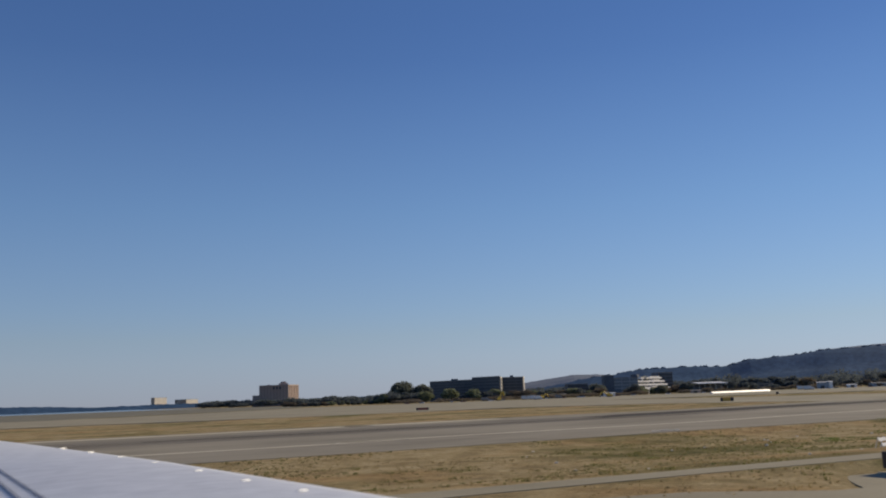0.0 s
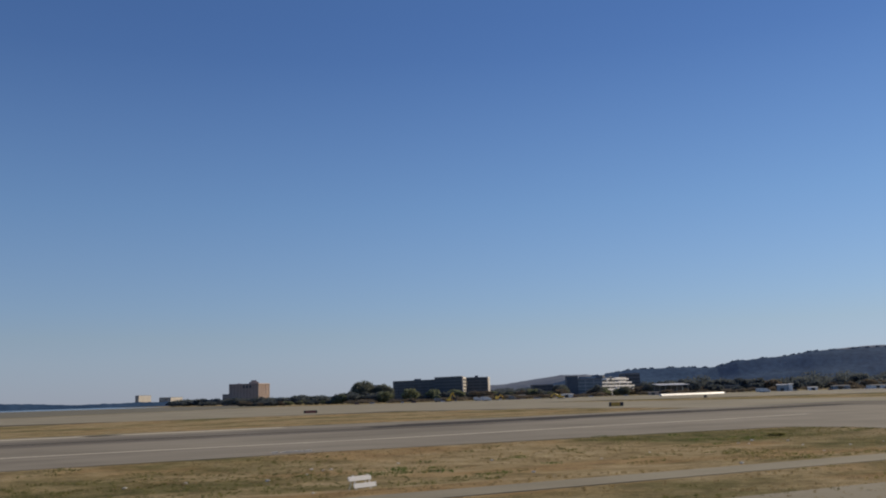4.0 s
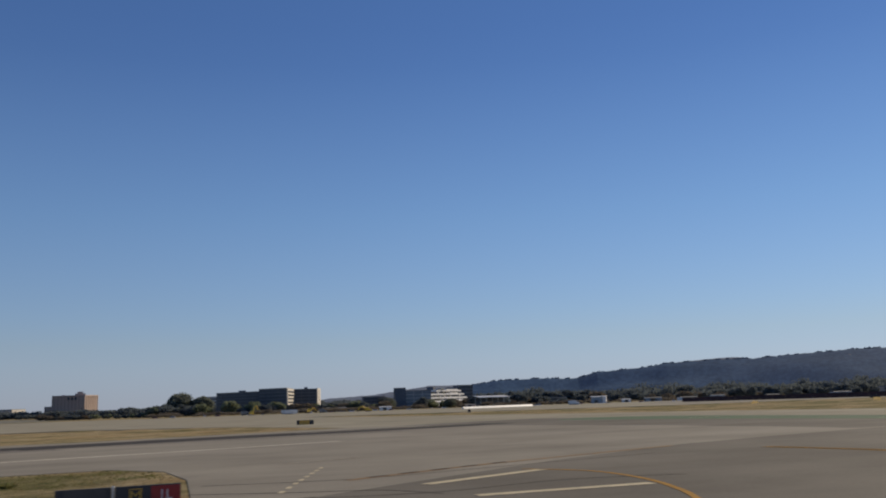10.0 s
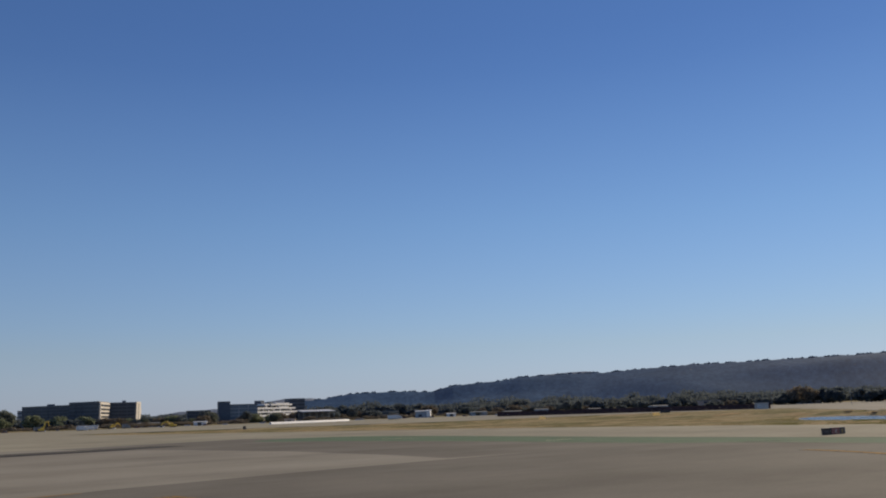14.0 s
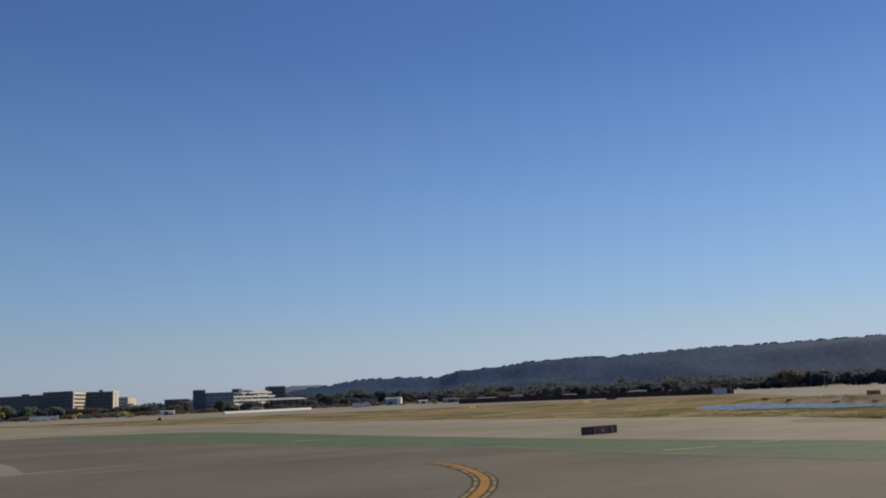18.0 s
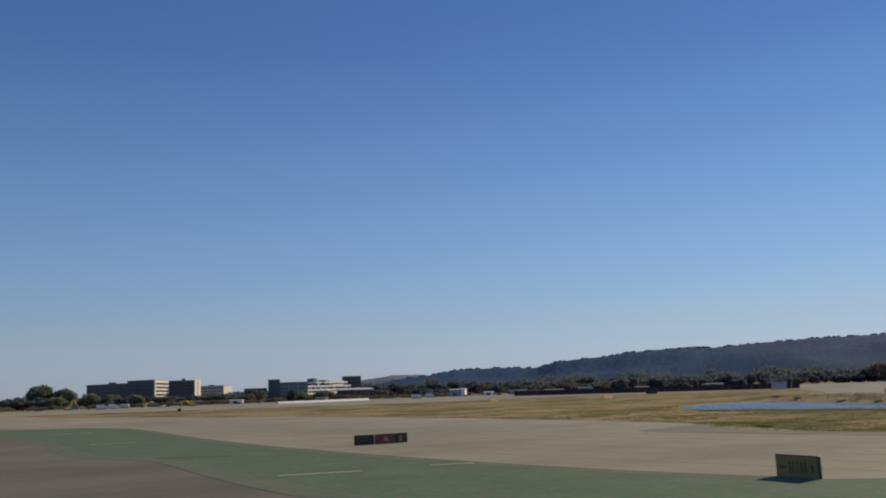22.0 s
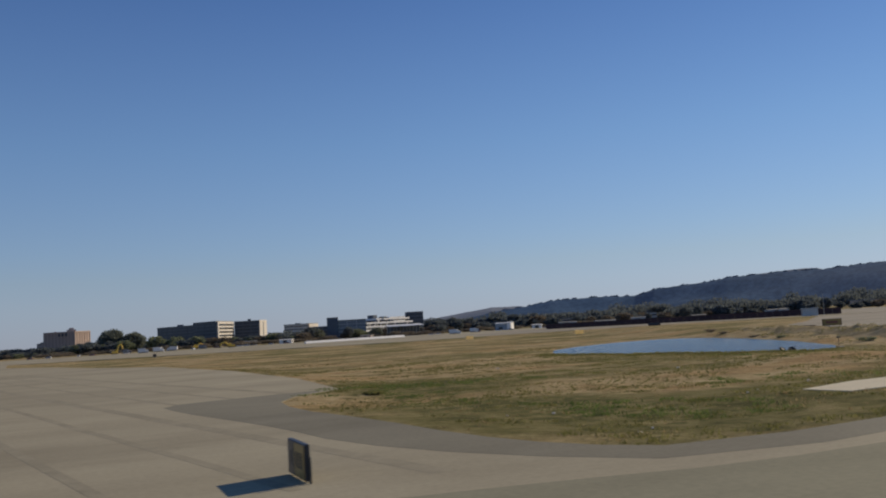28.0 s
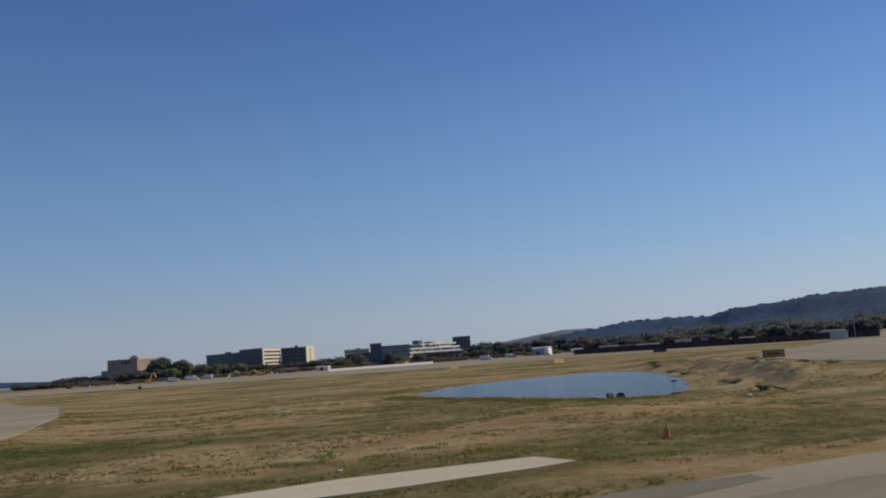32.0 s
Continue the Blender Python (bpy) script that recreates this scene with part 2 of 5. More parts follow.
def box(bm, x0, x1, y0, y1, z0, z1, bevel=0.0):
    r = bmesh.ops.create_cube(bm, size=1.0, matrix=Matrix.LocRotScale(((x0 + x1) / 2, (y0 + y1) / 2, (z0 + z1) / 2), None, (x1 - x0, y1 - y0, z1 - z0)))
    if bevel:
        bmesh.ops.bevel(bm, geom=list({e for v in r["verts"] for e in v.link_edges}), offset=bevel, segments=1, affect="EDGES")
    return bm


def boxed(*a, bevel=0.0):
    return box(bmesh.new(), *a, bevel=bevel)


def rod(bm, a, b, r0, r1=None, sides=8):
    a, b = Vector(a), Vector(b)
    d = b - a
    m = Matrix.Translation((a + b) / 2) @ d.to_track_quat("Z", "Y").to_matrix().to_4x4()
    bmesh.ops.create_cone(bm, cap_ends=True, segments=sides, radius1=r0, radius2=r0 if r1 is None else r1, depth=d.length, matrix=m)
    return bm


def slab(name, outline, top, thick, mat, label, category="", kind="structure", smooth=0):
    """A flat piece of ground with its edges, from its outline."""
    pts = [Vector(p) for p in outline]
    for _ in range(smooth):
        n = len(pts)
        pts = [q for i in range(n) for q in (pts[i].lerp(pts[(i + 1) % n], 0.25), pts[i].lerp(pts[(i + 1) % n], 0.75))]
    bm = bmesh.new()
    f = bm.faces.new([bm.verts.new((p.x, p.y, top)) for p in pts])
    bmesh.ops.recalc_face_normals(bm, faces=[f])
    if f.normal.z < 0:
        f.normal_flip()
    r = bmesh.ops.extrude_face_region(bm, geom=[f])
    down = [v for v in r["geom"] if isinstance(v, bmesh.types.BMVert)]
    for v in down:
        v.co.z = top
    for v in bm.verts:
        if v not in down:
            v.co.z = top - thick
    bmesh.ops.triangulate(bm, faces=[g for g in bm.faces if len(g.verts) > 4])
    return tagged(part(name, bm, mat), label, category, kind=kind)


def ribbon(name, line, width, top, mat, label, closed=False):
    """A painted band along a line of points."""
    bm = bmesh.new()
    pts = [Vector(p) for p in line]
    rows = []
    for i, p in enumerate(pts):
        d = (pts[min(i + 1, len(pts) - 1)] - pts[max(i - 1, 0)]).normalized()
        n = Vector((-d.y, d.x)) * width / 2
        rows.append([bm.verts.new((q.x, q.y, z)) for q in (p + n, p - n) for z in (top, top - 0.006)])
    for a, b in zip(rows, rows[1:]):
        bm.faces.new((a[0], a[2], b[2], b[0]))
        bm.faces.new((a[1], a[0], b[0], b[1]))
        bm.faces.new((a[2], a[3], b[3], b[2]))
    bmesh.ops.recalc_face_normals(bm, faces=bm.faces)
    return tagged(part(name, bm, mat), label, "marking", kind="structure")


def spline(pts, n=8):
    """A smooth line through points."""
    pts = [Vector(p) for p in pts]
    out = []
    for i in range(len(pts) - 1):
        p0, p1, p2, p3 = pts[max(i - 1, 0)], pts[i], pts[i + 1], pts[min(i + 2, len(pts) - 1)]
        for k in range(n):
            t = k / n
            out.append(0.5 * (2 * p1 + (p2 - p0) * t + (2 * p0 - 5 * p1 + 4 * p2 - p3) * t * t + (3 * p1 - p0 - 3 * p2 + p3) * t ** 3))
    return out + [pts[-1]]


# ---- the ground ----
TAXIWAY = [(112, -60), (255, -60), (252, -20), (249, 4), (246, 16), (243.6, 30), (241.2, 44), (239, 60), (226, 63.5), (205, 73.5), (190, 72.2), (176, 70.4), (160, 67.5), (140, 60), (112, 46), (117.5, 40), (119, 32), (117, 18), (113, 4)]
NEAR_TAXIWAY = [(-700, -60), (112, -60), (113, 4), (117, 18), (119, 32), (117.5, 40), (112, 46), (105, 41), (98, 38), (83, 35.5), (64, 34), (54, 33.7), (49, 30.6), (29, 30.0), (24, 33.4), (20, 33.8), (-30, 28), (-700, -25)]
RUNWAY = [(-700, 20), (0, 73.5), (20, 75), (60, 80.5), (100, 82.5), (112, 82), (115, 76), (114.5, 66), (112, 54), (111, 50), (112, 46), (140, 60), (160, 67.5), (176, 70.4), (190, 72.2), (205, 73.5), (226, 63.5), (239, 60), (238.6, 80), (239.6, 115),
          (240.4, 140), (236, 166), (225, 186), (172, 177), (120, 163), (75, 161), (0, 152), (-700, 100)]
CONCRETE = [(255, -60), (430, -60), (430, 33), (320, 18.6), (304, 15.9), (289, 14.5), (286, 14.2), (283, 18), (281.5, 24), (280.8, 34), (279, 45), (280, 54), (287, 61.2), (289, 85), (288.5, 124), (283, 180),
            (272, 212), (262, 262), (246, 312), (241, 400), (300, 372), (390, 314), (470, 322), (545, 292), (640, 200), (1200, 140), (1200, 480), (780, 500), (600, 610), (430, 650), (240, 650),
            (150, 690), (0, 482), (-900, 440), (-900, 236), (0, 285), (60, 272), (130, 280), (165, 236), (172, 177), (225, 186), (236, 166), (240.4, 140), (239.6, 115), (238.6, 80), (239, 60), (241.2, 44),
            (243.6, 30), (246, 16), (249, 4), (252, -20)]
STRIP = [(-60, 34.5), (15, 41.2), (58, 44.6), (94, 47.8), (109, 50.4), (112, 47), (106, 45.6), (93, 44.4), (54, 41.3), (30, 40), (12, 38.2), (-60, 31.5)]
PAD = [(32, 30.3), (34.5, 34.5), (37.5, 38.2), (41, 38.4), (43.6, 36.8), (46.4, 33.6), (47.5, 30.5)]
SLAB = [(303.2, 26.9), (308.4, 28.3), (316.9, 28.6), (317.6, 26.0), (315.5, 25.3), (309.3, 24.3), (303.6, 24.0)]
RAISED = [(380, 68), (385, 92), (393, 108), (414, 142), (442, 164), (520, 236), (660, 190), (660, 40), (430, 38)]
POND = [(334, 108), (342, 122), (352, 131), (364, 138), (376, 140), (381, 131), (374, 110), (363, 87), (353, 71.5), (347, 64.5), (342, 66), (339, 74), (336, 86), (333, 98)]


def apart(px, py, outline):
    """Metres from points to an outline; below zero inside it."""
    best, inside = np.full(px.shape, 1e9), np.zeros(px.shape, bool)
    for (ax, ay), (bx, by) in zip(outline, outline[1:] + outline[:1]):
        ex, ey = bx - ax, by - ay
        s = np.clip(((px - ax) * ex + (py - ay) * ey) / (ex * ex + ey * ey), 0, 1)
        best = np.minimum(best, np.hypot(px - ax - s * ex, py - ay - s * ey))
        if ey:
            inside ^= ((ay > py) != (by > py)) & (px < ex * (py - ay) / ey + ax)
    return np.where(inside, -best, best)


def land(px, py):
    """The height of the grass: level with the pavement's edge, lower away from it, a hollow for the pond, a rough bank behind it."""
    px, py = np.atleast_1d(np.asarray(px, float)), np.atleast_1d(np.asarray(py, float))
    away = np.minimum.reduce([apart(px, py, o) for o in (TAXIWAY, NEAR_TAXIWAY, RUNWAY, CONCRETE, STRIP, SLAB)])
    t = np.clip(away / 9.0, 0, 1)
    z = -0.02 - 0.43 * t * t * (3 - 2 * t)
    z = np.where(away < 0.4, -0.03, z)
    lumps = np.array([noise.noise(Vector((x * 0.35, y * 0.35, 3))) * 0.05 + noise.noise(Vector((x * 0.09, y * 0.09, 5))) * 0.09 for x, y in zip(px.ravel(), py.ravel())]).reshape(px.shape)
    near = (np.abs(px - 180) < 260) & (np.abs(py - 120) < 200)
    z = z + np.where(near, lumps, 0) * t
    z = np.where(apart(px, py, PAD) < 0.8, np.minimum(z, -0.52), z)
    pond = apart(px, py, POND)
    z = z + 0.66 * np.exp(-((px - 330) / 7.0) ** 2 - ((py - 50) / 9.0) ** 2)
    z = np.where(pond < 3.0, np.minimum(z, -0.46 + 0.09 * pond), z)
    line = 372 + 0.36 * (py - 92)
    up = np.clip((px - line + 12) / 20, 0, 1)
    reach = np.clip((py - 36) / 16, 0, 1) * np.clip(away / 40, 0, 1)
    ridges = np.array([abs(noise.noise(Vector((x * 0.16, y * 0.16, 9)))) * 1.3 + 0.5 * noise.noise(Vector((x * 0.42, y * 0.42, 4))) for x, y in zip(px.ravel(), py.ravel())]).reshape(px.shape)
    slope = np.clip(1 - np.abs(px - line) / 17, 0, 1) * np.clip((150 - py) / 25, 0, 1)
    z = z + np.where(pond > 1.5, reach * (0.95 * up * up * (3 - 2 * up) + slope * ridges * 0.35), 0)
    rise = np.clip(1 - apart(px, py, RAISED) / 14, 0, 1)
    rise = rise * rise * (3 - 2 * rise)
    return z * (1 - rise) + 0.40 * rise


def land_at(x, y):
    return float(land(x, y)[0])


xs = np.concatenate([np.linspace(-4700, -70, 22), np.arange(-60, 421, 2.5), np.arange(428, 690, 10), np.linspace(720, 5000, 22)])
ys = np.concatenate([np.linspace(-4900, 10, 22), np.arange(20, 206, 2.5), np.linspace(215, 640, 30), np.linspace(700, 4900, 20)])
gx, gy = np.meshgrid(xs, ys, indexing="ij")
gz = land(gx, gy)
nx, ny = gx.shape
mesh = bpy.data.meshes.new("ground")
idx = np.arange(nx * ny).reshape(nx, ny)
quads = np.stack([idx[:-1, :-1], idx[1:, :-1], idx[1:, 1:], idx[:-1, 1:]], -1).reshape(-1, 4)
mesh.from_pydata(np.stack([gx, gy, gz], -1).reshape(-1, 3).tolist(), [], quads.tolist())
mesh.materials.append(M["grass"])
mesh.shade_smooth()
# moist soil: more towards the pond and along the pavement that drains onto it, with dry and lush spots (x, y, half-widths, amount)
moisture = np.interp(gx, [200, 330], [-0.055, -0.01])
verge = apart(gx, gy, CONCRETE)
moisture += np.where((gx > 268) & (gy < 90), 0.115 * np.exp(-((verge - 8.5) / 6.0) ** 2), 0)
shore = apart(gx, gy, POND)
moisture -= np.where((gx > 352) | (gy > 122), 0.17 * np.exp(-(shore / 6.0) ** 2), 0)
for x, y, a, b, k in ((318, 98, 24, 26, -0.05), (303.5, 49.5, 5, 6, -0.13), (305, 79, 12, 8, -0.10), (296, 64, 11, 4.5, 0.13), (294, 35, 5, 9, 0.09), (320, 55, 6, 8, 0.10), (297, 47, 3, 5, 0.07), (323, 45, 8, 5, -0.10), (319.5, 23.7, 5, 3.5, -0.12), (310.6, 21.5, 5, 3, -0.09), (333, 41, 10, 6, 0.07), (346, 44, 11, 10, 0.07),
                      (98, 76, 13, 6, 0.11), (60, 62, 16, 8, 0.03), (45, 37.6, 12, 3, 0.07), (70, 40, 20, 2.5, 0.06), (20, 58, 22, 9, -0.05)):
    moisture += k * np.exp(-((gx - x) / a) ** 2 - ((gy - y) / b) ** 2)
mesh.attributes.new("damp", "FLOAT", "POINT").data.foreach_set("value", moisture.ravel().astype(np.float32))
tagged(new("ground", mesh), "dry tan and olive airfield grass", "ground", kind="structure")

slab("taxiway", TAXIWAY, 0.0, 0.25, M["asphalt"], "weathered grey asphalt taxiway with darker patches", "taxiway")
slab("near_taxiway", NEAR_TAXIWAY, 0.0, 0.7, M["beige"], "worn beige taxiway pavement", "taxiway")
slab("runway", RUNWAY, 0.0, 0.25, M["runway"], "grey runway asphalt with rubber streaks and worn lines", "runway")
slab("concrete_pavement", CONCRETE, 0.0, 0.25, M["concrete"], "pale concrete pavement beyond the runway", "pavement")

# the painted island between the taxiway and the concrete
slab("painted_island", [(216, 166), (226, 171), (234, 170), (239.5, 163), (241.8, 150), (242, 132), (241, 112), (240.2, 95), (240.2, 77), (241, 60), (242.2, 47), (243.4, 38), (244.6, 31), (246, 25), (247.5, 19.5), (252, 15.5),
                        (261, 13.2), (264, 9), (254, 5), (243, 3), (235, 8), (231.5, 16), (229.6, 26), (229, 36), (229, 48), (229.3, 60), (227.6, 66), (224.8, 72), (224.8, 85), (225, 104), (223.6, 122), (221, 140), (217, 154)],
     0.008, 0.012, M["green_paint"], "worn green painted island on the asphalt", "painted area", smooth=2)
ribbon("faded_green_edge", spline([(229.7, 24), (228.9, 36), (228.9, 48), (229.2, 59), (227.8, 65), (225.0, 72), (224.7, 85), (224.9, 104), (223.6, 122), (221, 140), (217.5, 153)]), 2.2, 0.0125, M["faded_green"], "faded ragged edge of the green paint")
ribbon("faded_green_edge", spline([(241.4, 150), (241.6, 132), (240.6, 112), (239.9, 95), (239.9, 77), (240.7, 60), (241.9, 47), (243.1, 38), (244.4, 31), (246, 24.6), (248, 19)]), 1.8, 0.0125, M["faded_green"], "faded ragged edge of the green paint")
slab("dark_runway_patch", [(183, 175.5), (200, 180), (224.8, 185.4), (235.6, 165.8), (240, 140), (239.2, 115), (238.2, 80), (238.6, 60.4), (226, 63.6), (205, 73.6), (194.5, 74), (196, 86), (196.6, 110), (193, 137), (186, 160)],
     0.004, 0.01, M["asphalt"], "darker resurfaced stretch of the runway", "pavement")
ribbon("dark_runway_middle", spline([(-400, 78), (-100, 112), (0, 124), (40, 130), (82, 137), (112, 142)]), 20, 0.004, M["runway_dark"], "darker worn middle of the runway")
ribbon("pale_runway_shoulder", spline([(-400, 112), (0, 147), (40, 152), (70, 156)]), 4.0, 0.0075, M["pale_concrete"], "pale concrete shoulder along the runway's far edge")
slab("concrete_strip", STRIP,
     0.0, 0.7, M["concrete"], "pale concrete strip crossing the dry grass", "path")
slab("sign_pad", PAD, -0.46, 0.2, M["concrete"], "pale concrete apron at the yellow sign", "pavement", smooth=2)
slab("dark_shoulder", [(272.4, 58.4), (279, 60.2), (287, 61.4), (280.4, 54.4), (279.4, 45), (281.1, 34), (281.8, 24), (283.3, 18.2), (286.3, 14.6), (304, 16.1), (320, 18.8), (320, 16.6), (303, 13.8), (285, 11.7), (280, 18), (277.0, 26), (276.3, 34), (274.8, 42), (273.2, 50)],
     0.006, 0.05, M["shoulder"], "dark asphalt shoulder along the grass", "shoulder", smooth=1)
slab("olive_pavement", [(263, 13.6), (271, 13.4), (279, 12.2), (285, 10.8), (293, 11.0), (310, 13.4), (326, 16.4), (340, 10), (330, -4), (300, -8), (276, -4), (264, 4)],
     0.0045, 0.05, M["olive_pavement"], "greenish worn pavement below the grass", "pavement", smooth=1)
slab("concrete_slab", SLAB, 0.0, 0.2, M["pale_concrete"], "bare pale concrete slab lying in the grass", "slab")

# the pond
def pond_material():
    m, nt, b, vec = material("pond_water", 0.14, 0.0, 0.5)
    b.inputs["Base Color"].default_value = (0.012, 0.02, 0.026, 1)
    bump(nt, b, noise_of(nt, vec, 1.1, 6, 0.7, (1.0, 0.6, 1.0)), 0.8, 0.22)
    return m


M["water"] = pond_material()
slab("pond", POND, -0.5, 0.02, M["water"],
     "still blue pond in the grass", "pond", smooth=2)
slab("far_apron", [(-1900, 470), (-20, 488), (130, 700), (220, 960), (150, 1500), (-1900, 1500)], -0.012, 0.2, M["shoulder"], "dark worn apron along the shore", "apron")
slab("bay_water", [(-1900, 1500), (150, 1500), (60, 2700), (-1900, 2700)], -0.03, 0.03, M["water"], "grey-blue bay water beyond the airfield", "water")

slab("far_taxiway", [(432, 330), (470, 322.4), (545, 292.4), (640, 200.4), (1198, 140.4), (1198, 479), (780, 499), (610, 560), (520, 470), (450, 400)], 0.006, 0.02, M["runway"], "grey far taxiway beyond the grass", "taxiway")
slab("raised_pavement", RAISED, 0.46, 0.6, M["runway"], "grey-brown pavement behind the sandy bank", "pavement")


def sandy_bank():
    """A low cut bank of sand, steep and gullied in front, sinking into the field behind."""
    rows, cols = 150, 46
    verts, faces = [], []
    for i in range(rows + 1):
        y0 = 55 + 96 * i / rows
        x0 = 353.5 + 0.45 * (y0 - 60) + 2.2 * noise.noise(Vector((y0 * 0.11, 2, 0)))
        for k in range(cols + 1):
            v = k / cols
            x, y = x0 + 19 * v, y0 + 2.5 * v
            rise = min(v / 0.36, 1)
            rise = rise * rise * (3 - 2 * rise)
            edge = min(max((y - 55 - 0.9 * (x - 355)) / 4, 0), 1) * min(max((150 - y) / 22, 0), 1)
            gully = abs(noise.noise(Vector((x * 0.20 + y * 0.16, y * 0.45 - x * 0.2, 1)))) * 1.15 + 0.40 * noise.noise(Vector((x * 0.6, y * 0.9, 6))) + 0.22 * noise.noise(Vector((x * 1.3, y * 1.7, 3)))
            back = 1 - 0.75 * max((v - 0.5) / 0.5, 0)
            verts.append((x, y, -0.62 + (0.42 + 1.3 * rise * (0.85 + 0.3 * noise.noise(Vector((y * 0.07, 0, 8)))) + rise * (gully - 0.25) * 0.55) * edge * back))
    for i in range(rows):
        for k in range(cols):
            q = i * (cols + 1) + k
            faces.append((q, q + 1, q + cols + 2, q + cols + 1))
    mesh = bpy.data.meshes.new("sandy_bank")
    mesh.from_pydata(verts, [], faces)
    mesh.materials.append(M["sand"])
    mesh.shade_smooth()
    tagged(new("sandy_bank", mesh), "low eroded sandy bank behind the pond", "bank", kind="structure")
    return [v for v in verts if v[2] > -0.3]


BANK = sandy_bank()
slab("mud_margin", [(346, 62.6), (353.5, 70), (363.5, 86.5), (374.5, 109.5), (381.5, 130), (384, 131), (377, 108), (366, 84), (357, 66), (350, 59.5)], -0.47, 0.05, M["mud"], "dark wet mud along the pond's edge", "mud", smooth=1)

# the pavement's long joints, stained wider by dirt
for k in range(-7, 4):
    run = [Vector((272.7 - 0.2 * (y - 39.9) + 4.7 * k + 0.12 * noise.noise(Vector((y * 0.1, k, 0))), y)) for y in np.arange(4, 200, 4.0)]
    clear = apart(np.array([q.x for q in run]), np.array([q.y for q in run]), CONCRETE) < -2.0
    for keep, piece in itertools.groupby(zip(run, clear), lambda qc: bool(qc[1]) and qc[0].y > 15.5 and not (qc[0].x < 247 and qc[0].y < 46)):
        piece = [q for q, _ in piece]
        if keep and len(piece) > 3:
            ribbon("pavement_joint", piece, 0.5 + 0.35 * (k % 3 == 0), 0.004, M["joint"], "dirty dark joint in the pale pavement")

# painted lines
T1 = 0.018
ribbon("runway_edge_line", spline([(-300, 66), (2, 91), (24, 95), (45, 97.5), (72, 99.5), (102, 105.5), (121, 108.5), (145, 114)]), 1.5, 0.012, M["line_paint"], "worn pale runway edge line")
for a, b, w in (((124.2, 50.2), (134.6, 53.6), 0.9), ((123.2, 42.9), (133, 41.3), 0.9), ((119, 34.4), (124.6, 31.2), 0.9)):
    ribbon("white_bar", [a, b], w, T1, M["white_paint"], "thick white bar painted on the asphalt")
ribbon("white_bar", [(124.3, 75.4), (132.6, 78.4)], 0.7, T1, M["pale_paint"], "thin worn white bar painted on the asphalt")


def taxi_line(line, label, edged=False, wide=0.35):
    if edged:
        ribbon("taxi_line_border", line, 1.42, T1 - 0.006, M["black_paint"], "black border under the yellow taxi line")
        for off in (-0.49, 0.49):
            pts = []
            for i, p in enumerate(line):
                d = (line[min(i + 1, len(line) - 1)] - line[max(i - 1, 0)]).normalized()
                pts.append(p + Vector((-d.y, d.x)) * off)
            for k in range(0, len(pts) - 4, 5):
                ribbon("taxi_line_dash", pts[k:k + 5], 0.2, T1, M["pale_yellow_paint"], "yellow dash beside the taxi line")
    ribbon("taxi_line", line, 0.5 if edged else wide, T1, M["yellow_paint"], label)


taxi_line(spline([(134, 55), (135.8, 50), (134.6, 44), (132.3, 39), (129.5, 34.6), (124, 28), (114, 20), (100, 14)]), "curved yellow taxi line on asphalt")
for off in (-0.55, 0.0, 0.55):
    taxi_line(spline([(160.5 + off, 58), (161.2 + off, 49), (160.3 + off, 44.5), (159.6 + off, 40), (158 + off, 36), (155.5 + off, 31.5), (150 + off, 25), (138 + off, 17)], 10), "thin curved yellow taxi line on asphalt", wide=0.22)
taxi_line(spline([(215.9, 49.2), (215.3, 46.2), (212.4, 40), (209.0, 35), (204.2, 30), (197, 24), (185, 17), (170, 11)], 12), "curved yellow taxi line with black borders", True)
ribbon("orange_band", spline([(122, 56.4), (128, 58.6), (135, 61.0), (146, 63.6), (158, 66.5)]), 0.8, T1 - 0.004, M["faded_orange"], "worn orange band across the pavement")
for x, y in ((124.6, 57.5), (127.3, 58.5), (130.2, 59.5), (133.1, 60.5), (136.2, 61.5)):
    ribbon("dark_dash", [(x - 0.8, y - 0.25), (x + 0.8, y + 0.25)], 0.5, T1 + 0.004, M["black_paint"], "short black dash on the orange band")
for k in range(8):
    ribbon("white_dot", [(116.2 + 1.2 * k, 51.7 + 2.3 * k), (116.7 + 1.2 * k, 52.7 + 2.3 * k)], 0.3, T1, M["white_paint"], "short white dash in a row on the pavement")
for a, b in (((228.5, 137), (234.5, 134.5)), ((228.5, 95.5), (233.3, 95.3)), ((231, 41.4), (235.8, 40.2)), ((240.5, 40.4), (243, 39.4))):
    ribbon("white_bar", [a, b], 0.35, T1, M["white_paint"], "short white line on the green island")
ribbon("rust_mark", [(229, 64.2), (234, 61.4)], 0.3, T1, M["rubber"], "dark worn line on the green island")
random.seed(4)
for k in range(5):
    x0, y0 = random.uniform(-60, 60), 131 + random.gauss(0, 2.5)
    ribbon("rubber_streak", [(x0, y0 + (x0 - 60) * 0.11), (x0 + random.uniform(70, 130), y0 + (x0 - 60) * 0.11 + random.uniform(8, 13))], random.uniform(0.6, 1.2), 0.006 + 0.001 * k, M["rubber"],
           "thin dark rubber streak on the runway")
SKID = spline([(80, 138.5), (98, 141.5), (118, 146.5), (139, 150), (165, 153.5), (200, 159)])
for k, (a, b, shift, wide) in enumerate(((0, 41, 0.0, 6.5), (4, 30, 4.2, 4.5), (12, 38, -4.4, 4.0), (20, 41, 6.2, 2.4), (0, 14, -3.0, 2.2))):
    ribbon("rubber_band", [p + Vector((-0.15, 1)) * shift for p in SKID[a:b]], wide, 0.0085 + 0.0012 * k, M["rubber"], "dark band of tyre rubber on the runway")
